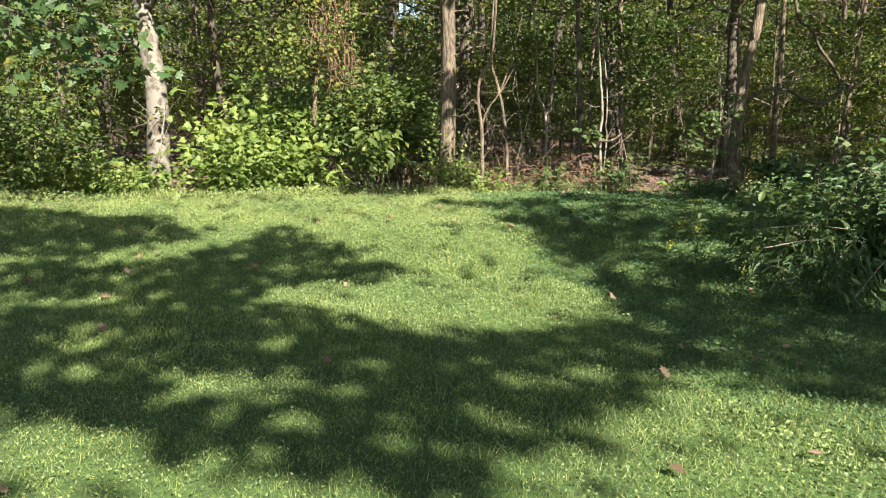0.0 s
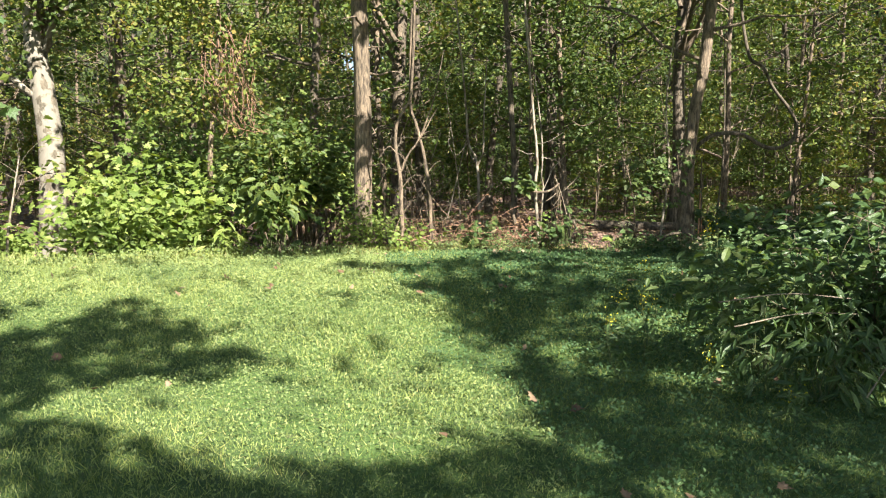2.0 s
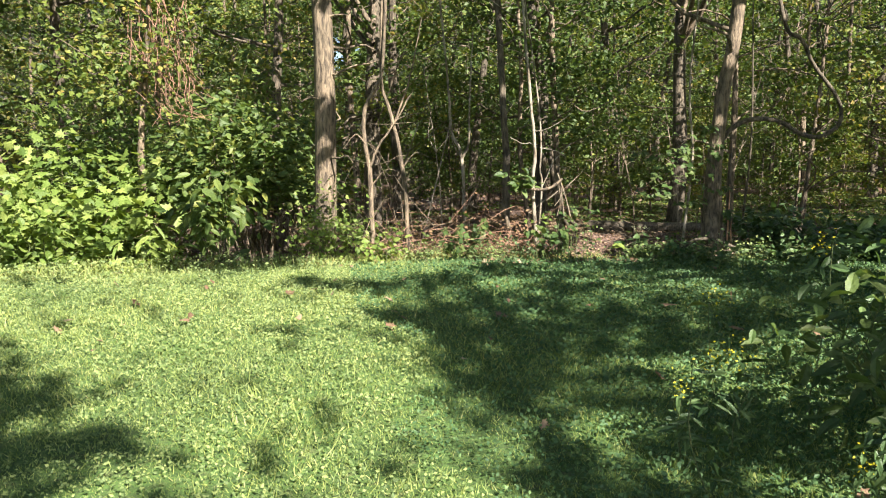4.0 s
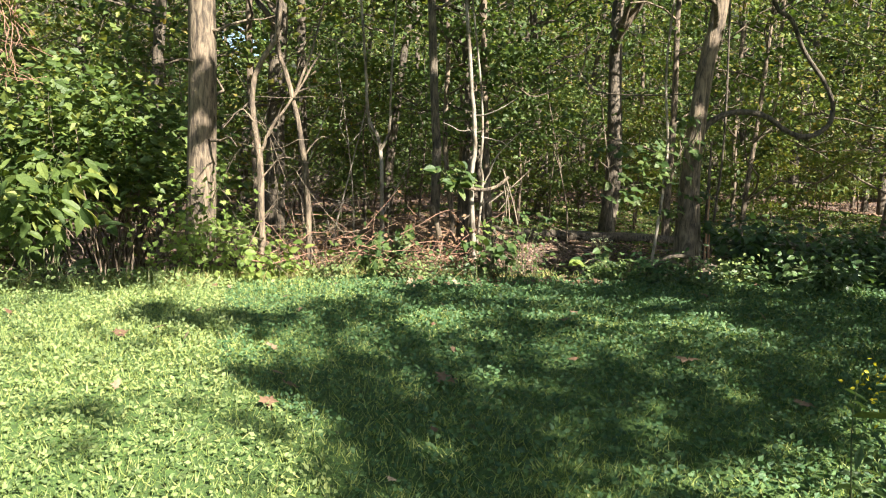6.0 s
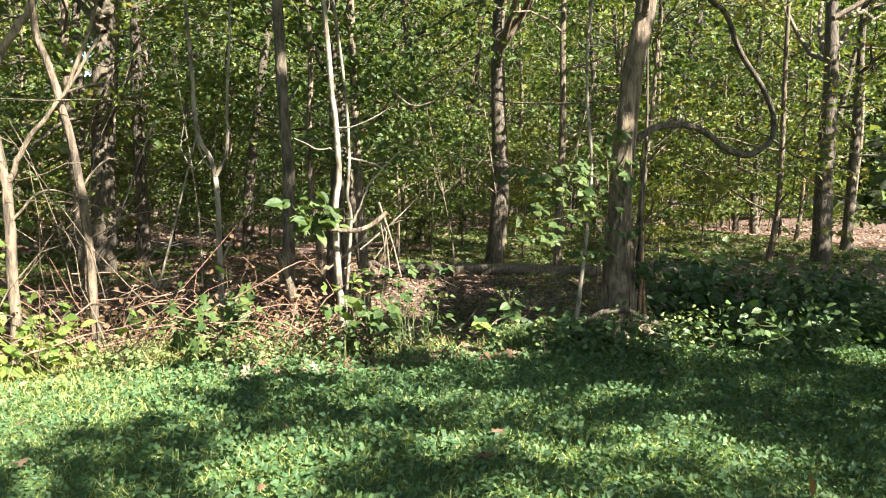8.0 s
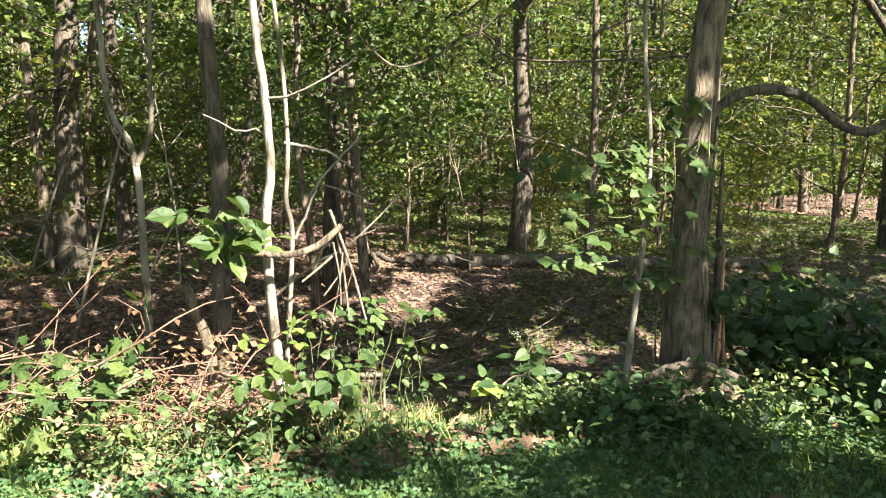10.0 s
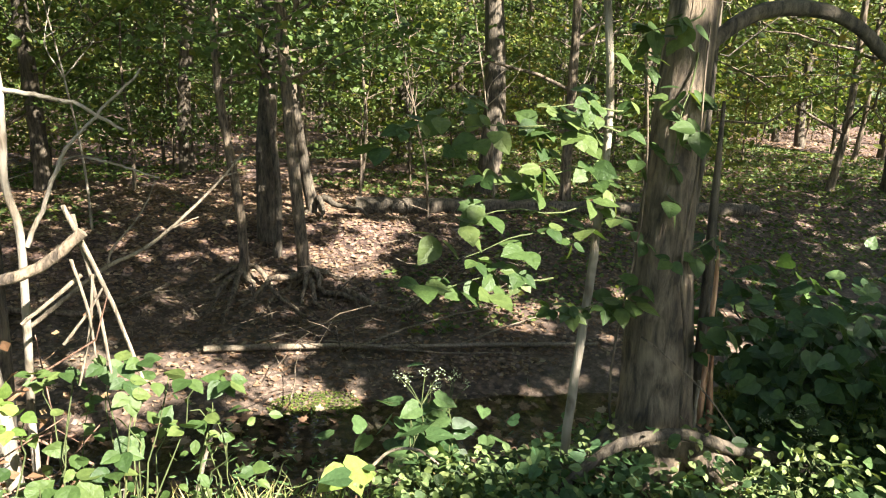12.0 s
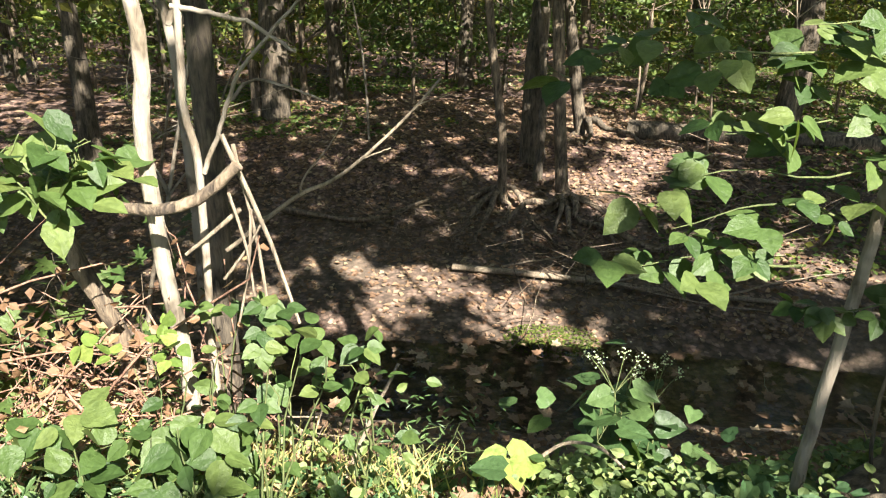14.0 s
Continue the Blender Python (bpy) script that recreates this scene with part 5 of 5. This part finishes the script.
shrub("shrub", 5.8, 11.2, 0.8, 0.3, 600, 0.07, M_leaf_blue, "low dark ground plants before the leaning trunk", 126, OVAL, 14, d=0.4, group="edge shrubs")
shrub("weed", 4.05, 12.45, 0.16, 0.5, 46, 0.085, M_leaf_blue, "white-topped weed with broad heart-shaped leaves", 111, HEART, 4, cat="weed", group="edge weeds")
shrub("shrub", 5.6, 12.35, 0.6, 0.7, 700, 0.08, M_leaf_blue, "dark broad-leaved shrub beside the leaning trunk", 112, HEART, 10, d=0.35, group="edge shrubs")
shrub("shrub", 6.6, 11.9, 0.8, 0.6, 800, 0.08, M_leaf_blue, "dark broad-leaved plants at the creek edge", 113, OVAL, 12, d=0.5, group="edge shrubs")
shrub("shrub", 7.6, 10.6, 1.1, 0.7, 1200, 0.085, M_leaf_blue, "low dark leafy shrub on the lawn's shaded side", 114, OVAL, 14, d=0.9, group="edge shrubs")
shrub("shrub", 6.0, 9.0, 0.9, 0.8, 1100, 0.085, M_leaf_blue, "low dark leafy shrub on the lawn's shaded side", 115, OVAL, 14, d=0.9, group="edge shrubs")

# hanging vine tangle on the left
def vine_tangle():
    g = np.random.default_rng(121)
    x0, y0 = -2.35, 13.5
    t = thing("vine_draped_tree", x0, y0, gz(x0, y0), "small tree draped in sunlit yellow-green leaves and reddish hanging vines", "tree")
    z0 = -gz(x0, y0)
    part("trunk", wood([tube(bend((0, 0, -0.2), (0.2, 0, z0 + 4.6), 12, 0.02, g), np.linspace(0.06, 0.02, 12), 8, 0.05, g)], M_bark), t, smooth=True)
    for k in range(34):
        a = np.array([g.normal(0.3, 0.2), g.normal(-0.2, 0.15), z0 + g.uniform(2.6, 3.7)])
        b = np.array([g.uniform(0.3, 1.0), g.normal(-0.3, 0.15), z0 + g.uniform(1.75, 2.3)])
        part("vine", wood([tube(bend(a, b, 9, 0.07, g, sag=0.12), np.linspace(0.007, 0.003, 9), 4)], M_twig_red), t, "dry reddish hanging vine", smooth=True)
    for k in range(10):
        a = np.array([0.1, 0, z0 + g.uniform(2.0, 4.2)])
        part("limb", wood([tube(bend(a, a + np.array([g.normal(0, 0.8), g.normal(-0.2, 0.3), g.uniform(-0.2, 0.6)]), 7, 0.07, g), np.linspace(0.014, 0.004, 7), 5)], M_bark), t, smooth=True)
    n = 2600
    c = np.array([(g.normal(-0.1, 0.5), g.normal(-0.25, 0.25), z0 + g.uniform(2.1, 4.3)) for _ in range(36)])
    P = c[g.integers(0, 36, n)] + g.standard_normal((n, 3)) * np.array([0.17, 0.14, 0.2])
    tagged(part("foliage", [(*spread(LEAF, P, dirs(n, g, 0.5), 0.085 * (0.6 + 0.7 * g.random(n)), g, 0.5), M_leaf_yel)], t), kind="stuff")


vine_tangle()
for k, (x, y, w, h, n, lf) in enumerate(((-3.3, 15.2, 1.2, 4.4, 2600, M_leaf), (-2.6, 14.2, 1.5, 3.4, 2400, M_leaf_dark), (-0.9, 14.3, 1.1, 3.6, 1800, M_leaf_dark), (-8.6, 14.6, 1.8, 4.8, 2600, M_leaf_dark),
                                     (-10.5, 13.5, 2.2, 4.8, 2600, M_leaf), (-3.2, 13.0, 1.2, 2.3, 3000, M_leaf_lime), (-5.8, 12.6, 1.1, 1.5, 2200, M_leaf_lime), (-3.3, 13.9, 1.2, 3.5, 2800, M_leaf_lime), (-7.4, 14.0, 1.4, 3.6, 2800, M_leaf), (-1.1, 13.7, 0.8, 3.2, 2200, M_leaf), (-3.4, 16.5, 1.5, 5.2, 2600, M_leaf), (-1.0, 15.2, 1.3, 4.8, 2000, M_leaf), (-9.0, 12.2, 1.6, 2.6, 2200, M_leaf))):
    shrub("thicket", x, y, w, h, n, 0.11 if lf is not M_leaf_lime else 0.13, lf, "tall leafy thicket on the creek bank", 130 + k, MAPLE if lf is M_leaf_lime else LEAF, 22, M_bark, d=w * 0.6, cat="thicket", group="thickets", r_leaf=0.3, skirt=0.85 - gz(x, y) if x > -3 else 0.5)

# the lime seedling and the white-topped weed's flowers
def leafy_sprig(x, y, z, top, leaves, mat, label, seed, curl=0.0):
    g = np.random.default_rng(seed)
    t = thing("seedling", x, y, z, label, "seedling")
    part("stem", wood([tube(bend((0, 0, -0.05), (curl, 0, top), 7, 0.04, g), np.linspace(0.004, 0.002, 7), 5)], M_stem), t, smooth=True)
    for dx, dy, s in leaves:
        P = np.array([[curl, 0, top]])
        single_leaves(HEART, P, np.array([[dx, dy, -0.25]]), s, mat, t, g, 0.12)


zl = gz(3.7, 12.22)
leafy_sprig(3.69, 12.2, zl, 0.265 - zl, ((-0.9, -0.35, 0.115), (0.7, 0.2, 0.13), (0.25, -0.9, 0.11)), M_leaf_lime, "small seedling with three glowing lime-green leaves", 127)
def white_cluster(x, y, z, seed):
    g = np.random.default_rng(seed)
    zb = gz(x, y) - z
    t = thing("flowering_weed", x, y, z, "slender weed topped with small whitish flower heads", "flower", "white-topped weeds")
    part("stem", wood([tube(bend((0.03, 0, zb), (0, 0, -0.09), 8, 0.03, g), np.linspace(0.004, 0.0025, 8), 5)], M_stem), t, smooth=True)
    for k in range(5):
        q = np.array([g.normal(0, 0.06), g.normal(0, 0.04), g.normal(0, 0.03)])
        part("stalk", wood([tube([(0, 0, -0.09), q * 0.6 + np.array([0, 0, -0.03]), q], [0.0018, 0.0015, 0.0012], 4)], M_stem), t, smooth=True)
        P = q + g.standard_normal((24, 3)) * 0.011
        tagged(part("flower", [(*spread(OVAL, P, dirs(24, g), 0.0075, g, 0.9), M_white)], t, "small whitish flower head"), kind="stuff")
    P = np.array([(0.02, 0, zb * u) for u in np.linspace(0.75, 0.15, 14)]) + g.standard_normal((14, 3)) * 0.02
    single_leaves(HEART, P, dirs(14, g, 0.3), 0.115 * (0.7 + 0.5 * g.random(14)), M_leaf_blue, t, g, 0.3)


white_cluster(4.02, 12.42, 0.44, 171)
white_cluster(4.16, 12.5, 0.36, 172)
white_cluster(5.35, 11.95, 0.3, 173)
brush_pile(2.55, 13.0, 0.5, 40, M_twig, "fine bleached twigs scattered on the creek bank", 54, 0.15, 60, 0.004)
brush_pile(2.2, 12.4, 0.45, 45, M_twig_red, "fine dry twigs among the weeds", 55, 0.35, 80, 0.004)
brush_pile(4.9, 17.5, 1.6, 60, M_bark, "thin branches strewn over the creek mud", 56, 0.06, 0, 0.008)
brush_pile(3.2, 18.3, 1.3, 50, M_bark, "thin branches strewn over the creek mud", 57, 0.06, 0, 0.008)
brush_pile(6.6, 18.6, 1.5, 50, M_bark, "thin branches strewn over the creek mud", 58, 0.08, 0, 0.008)

# the large bush on the lawn
shrub("bush", 4.1, 6.7, 1.1, 1.2, 1900, 0.095, M_leaf_blue, "dense dark bush with broad leaves on the lawn", 140, OBLONG, 26, M_bark, d=1.0, group="lawn bushes")
shrub("bush", 4.5, 6.0, 1.1, 1.75, 1700, 0.09, M_leaf_wide, "tall leafy bush with brown stems on the lawn", 141, LEAF, 24, M_bark, d=0.9, group="lawn bushes")
shrub("bush", 3.1, 6.4, 0.55, 1.0, 300, 0.11, M_leaf_wide, "arching spray of long oval leaves", 142, OBLONG, 10, d=0.4, group="lawn bushes")
shrub("bush", 3.15, 5.75, 0.55, 0.6, 420, 0.11, M_leaf_blue, "drooping narrow-leaved bush edge over the grass", 143, LANCE, 12, d=0.4, group="lawn bushes", droop=0.9)
shrub("bush", 5.5, 7.5, 1.2, 1.4, 1500, 0.1, M_leaf_blue, "dense dark bush with broad leaves on the lawn", 144, OBLONG, 20, M_bark, d=1.0, group="lawn bushes")
for k, (x, y, h) in enumerate(((2.55, 6.0, 0.25), (2.05, 6.2, 0.6), (2.6, 7.3, 0.6), (2.9, 6.9, 0.95), (2.75, 5.4, 0.2), (2.35, 6.6, 0.5), (2.1, 6.6, 0.35))):
    g = np.random.default_rng(150 + k)
    t = thing("goldenrod", x, y, gz(x, y), "goldenrod stalk with small yellow flowers", "flower", "goldenrods")
    part("stem", wood([tube(bend((0, 0, -0.02), (g.normal(0, 0.06), g.normal(0, 0.06), h), 7, 0.03, g), np.linspace(0.004, 0.002, 7), 4)], M_stem), t, smooth=True)
    P = g.standard_normal((30, 3)) * np.array([0.035, 0.035, 0.04]) + np.array([0, 0, h])
    tagged(part("flower", [(*spread(OVAL, P, dirs(30, g), 0.014, g, 0.9), M_yellow)], t, "small bright yellow flower heads"), kind="stuff")
    P = np.stack([g.normal(0, 0.02, 30), g.normal(0, 0.02, 30), g.uniform(0.05, h, 30)], -1)
    single_leaves(LANCE, P, dirs(30, g, 0.1), 0.09, M_leaf_blue, t, g, 0.4)
for k, (a, b) in enumerate((((2.5, 5.8, 0.53), (3.5, 6.1, 0.48)), ((2.6, 5.8, 0.38), (3.5, 6.0, 0.4)), ((3.1, 5.3, 0.1), (3.7, 5.6, 0.55)))):
    log("dead_stick", [a, tuple((np.array(a) + np.array(b)) / 2 + np.array([0, 0, 0.04])), b], 0.0045, 0.003, M_twig, "thin bleached dead twig sticking out of the bush", 160 + k)


# ---- grass, ground cover, litter ----
def on_ground(n, x0, x1, y0, y1, g):
    x, y = g.uniform(x0, x1, n), g.uniform(y0, y1, n)
    return x, y


def lawn():
    g = np.random.default_rng(200)
    n = 720000
    x, y = on_ground(n, -9, 8.5, 1.6, 12.9, g)
    keep = (abs(x - 0.1 * y) < 0.62 * y + 1.6) & (y < edge_y(x) + 0.15 + 0.15 * bumps(x, y, 5, 9))
    keep &= g.random(n) < np.clip(1.25 - 0.06 * y, 0.4, 1)
    x, y = x[keep], y[keep]
    n = len(x)
    P = np.stack([x, y, height(x, y) - 0.005], -1)
    D = g.standard_normal((n, 3)) * np.array([0.55, 0.55, 0.1]) + np.array([0, 0, 0.8])
    L = 0.037 * (0.5 + g.random(n)) * (1 + 0.5 * bumps(x, y, 2.4, 11)) * (1 + 0.03 * np.maximum(y - 4, 0))
    L *= np.where(g.random(n) < 0.02, 1.6, 1)
    V, F = spread(BLADE, P, D, L, g, 0.6)
    V = V.reshape(-1, 3, 3)
    wide = V[:, 1] - V[:, 0]
    k = np.clip(0.45 + 0.07 * y, 0.6, 1.6)[:, None]
    V[:, 1] = V[:, 0] + wide * k * 1.05
    tagged(new("grass", make_mesh("grass", [(V.reshape(-1, 3), F, M_grass)])), "short green lawn grass with dry blades", "grass", kind="stuff")
    n = 400000
    x, y = on_ground(n, -8, 9, 1.6, 12.9, g)
    keep = (abs(x - 0.1 * y) < 0.62 * y + 1.6) & (y < edge_y(x) + 0.3) & (g.random(n) < 0.55 + 0.4 * bumps(x, y, 1.2, 12) + 0.06 * x + 0.15 * (x > 0.9) + 0.03 * (y - 5))
    x, y = x[keep], y[keep]
    n = len(x)
    P = np.stack([x, y, height(x, y) + g.uniform(0.01, 0.055, n)], -1)
    D = dirs(n, g, 0.0)
    D[:, 2] += 0.4
    L = 0.0175 * (0.5 + 0.9 * g.random(n)) * np.where(x > 1.4, 1.3, 1) * np.clip(0.6 + 0.07 * y, 0.8, 1.3)
    broad = x + 0.5 * bumps(x, y, 3, 18) > 1.0 - 0.15 * (y - 8)
    tagged(new("ground_cover", make_mesh("ground_cover", [(*spread(LEAF, P[~broad], D[~broad], L[~broad], g, 0.6), M_clover)])), "low small-leaved clover cover in the lawn", "ground cover", kind="stuff")
    tagged(new("ground_cover", make_mesh("ground_cover", [(*spread(LEAF, P[broad], D[broad], L[broad], g, 0.6), M_cover_broad_shade)])), "low broad-leaved creeping ground cover, coloured dark and cool for the lawn's shaded side", "ground cover", kind="stuff")


def edge_growth():
    g = np.random.default_rng(210)
    n = 22000
    x = g.uniform(-10, 9, n)
    y = edge_y(x) + g.normal(0.05, 0.22, n)
    x = x[~((x > 1.8) & (x < 5) & (g.random(n) < 0.7))]
    n = len(x)
    y = edge_y(x) + g.normal(0.05, 0.22, n)
    tall = 0.11 + 0.1 * bumps(x, 0 * x, 2.3, 13) + 0.03
    P = np.stack([x, y, height(x, y) - 0.01], -1)
    D = g.standard_normal((n, 3)) * np.array([0.4, 0.4, 0.1]) + np.array([0, 0, 0.9])
    a = spread(REED, P, D, np.clip(tall - 0.05 * ((x > 2) & (x < 5)), 0.05, 0.3) * (0.6 + 0.9 * g.random(n)), g, 0.6)
    dry = g.random(n) < 0.15
    tagged(new("tall_grass", make_mesh("tall_grass", [(*a, M_grass)])), "taller uncut grass along the lawn edge", "grass", kind="stuff")
    n = 8000
    x = np.where(g.random(n) < 0.8, g.normal(1.3, 0.95, n), g.uniform(-6, 3.5, n))
    y = edge_y(x) + g.normal(0.0, 0.16, n)
    P = np.stack([x, y, height(x, y) - 0.01], -1)
    D = g.standard_normal((n, 3)) * np.array([0.7, 0.7, 0.2]) + np.array([0, 0, 0.6])
    tagged(new("dry_grass", make_mesh("dry_grass", [(*spread(REED, P, D, 0.16 * (0.5 + g.random(n)), g, 0.6), M_drygrass)])), "dry straw among the weeds at the lawn edge", "grass", kind="stuff")
    n = 34000
    x = g.uniform(-10, 10, n)
    x = x[~((x > 1.7) & (x < 3.8) & (g.random(n) < 0.86))]
    n = len(x)
    y = edge_y(x) + g.normal(0.1, 0.33, n)
    h = np.clip(0.13 + 0.16 * bumps(x, y, 1.7, 14) + 0.03 * np.maximum(x - 3, 0), 0.04, 0.5) * g.random(n)
    P = np.stack([x, y, height(x, y) + h + 0.01], -1)
    tagged(new("edge_weeds", make_mesh("edge_weeds", [(*spread(OVAL, P, dirs(n, g, 0.05), 0.03 * (0.5 + g.random(n)), g, 0.5), M_clover)])), "low leafy weeds along the creek edge", "weeds", kind="stuff")


def litter():
    g = np.random.default_rng(220)
    def lay(name, n, x0, x1, y0, y1, size, mat, label, cond=None, tilt=0.25, lift=0.012, template=LEAF, level=None):
        x, y = on_ground(n, x0, x1, y0, y1, g)
        if cond is not None:
            k = cond(x, y)
            x, y = x[k], y[k]
        m = len(x)
        P = np.stack([x, y, height(x, y) + lift if level is None else 0 * x + level], -1)
        D = g.standard_normal((m, 3)) * np.array([1, 1, 0.12])
        V, F = spread(template, P, D, size * (0.5 + g.random(m)), g, tilt)
        tagged(new(name, make_mesh(name, [(V, F, mat)])), label, "leaf litter", kind="stuff")
    dry = lambda x, y: (y > edge_y(x) + 0.1 - 0.35 * ((x > 1.6) & (x < 4))) & ~((y > 14.9) & (y < 16.3)) & (g.random(len(x)) < 0.5 + 0.5 * smoothstep(17.8, 19.5, y) + 0.3 * bumps(x, y, 1.5, 15))
    lay("leaf_litter", 75000, -2, 11, 12.0, 23, 0.06, M_dry, "brown fallen leaves on creek mud and forest floor", dry)
    lay("far_leaf_litter", 26000, -15, 30, 20, 42, 0.13, M_dry, "brown fallen leaves on the forest floor", lambda x, y: (y > 23) | (x < -2) | (x > 11))
    lay("bank_leaves", 420, 1.8, 4.0, 11.75, 12.9, 0.075, M_dry, "curled fallen leaves and twigs at the creek edge", None, 0.5, 0.03, MAPLE)
    lay("lawn_leaves", 130, -7, 7, 2.4, 12, 0.065, M_dry, "scattered fallen leaves on the lawn", None, 0.4, 0.045, MAPLE)
    lay("forest_weeds", 90000, -7, 20, 17.2, 32, 0.07, M_leaf, "low green plants on the forest floor", lambda x, y: bumps(x, y, 0.9, 16) + 0.4 * bumps(x, y, 4.0, 19) > 0.2 - 0.2 * np.maximum(x - 5, 0) + 0.5 * ((y < 18.6) & (x < 5.5)), 0.6, 0.05)
    lay("moss", 4000, 3.8, 5.0, 15.9, 16.7, 0.024, M_moss, "bright moss patch on the creek mud", lambda x, y: ((x - 4.35) / 0.45) ** 2 + ((y - 16.35) / 0.22) ** 2 + 0.6 * bumps(x, y, 8, 2) < 1, 0.6, 0.02)
    lay("floating_leaves", 520, 0, 8, 14.6, 16.5, 0.1, M_dry, "leaves floating on the creek", None, 0.02, 0.0, MAPLE, WATER + 0.006)


def lawn_leaf(x, y, size, mat, seed, label):
    g = np.random.default_rng(seed)
    T, F = MAPLE
    V = T * size * np.array([1, 1, 1.6])
    ob = part("fallen_leaf", [(V, F, mat)])
    ob.matrix_basis = pose(x, y, gz(x, y) + 0.05, g.uniform(-25, 25), g.uniform(-20, 20), g.uniform(0, 360))
    tagged(ob, label, "leaf", "fallen leaves on the lawn")


for k, (x, y, sz) in enumerate(((3.06, 9.06, 0.13), (1.70, 8.93, 0.11), (3.28, 8.38, 0.1), (0.84, 9.04, 0.09), (0.19, 10.1, 0.1), (2.70, 10.0, 0.09), (2.0, 4.35, 0.1), (2.24, 4.6, 0.07), (2.85, 10.2, 0.08), (3.3, 7.6, 0.09))):
    lawn_leaf(x, y, sz, M_dry, 300 + k, "curled tan fallen leaf lying on the lawn")
lawn()
edge_growth()
litter()
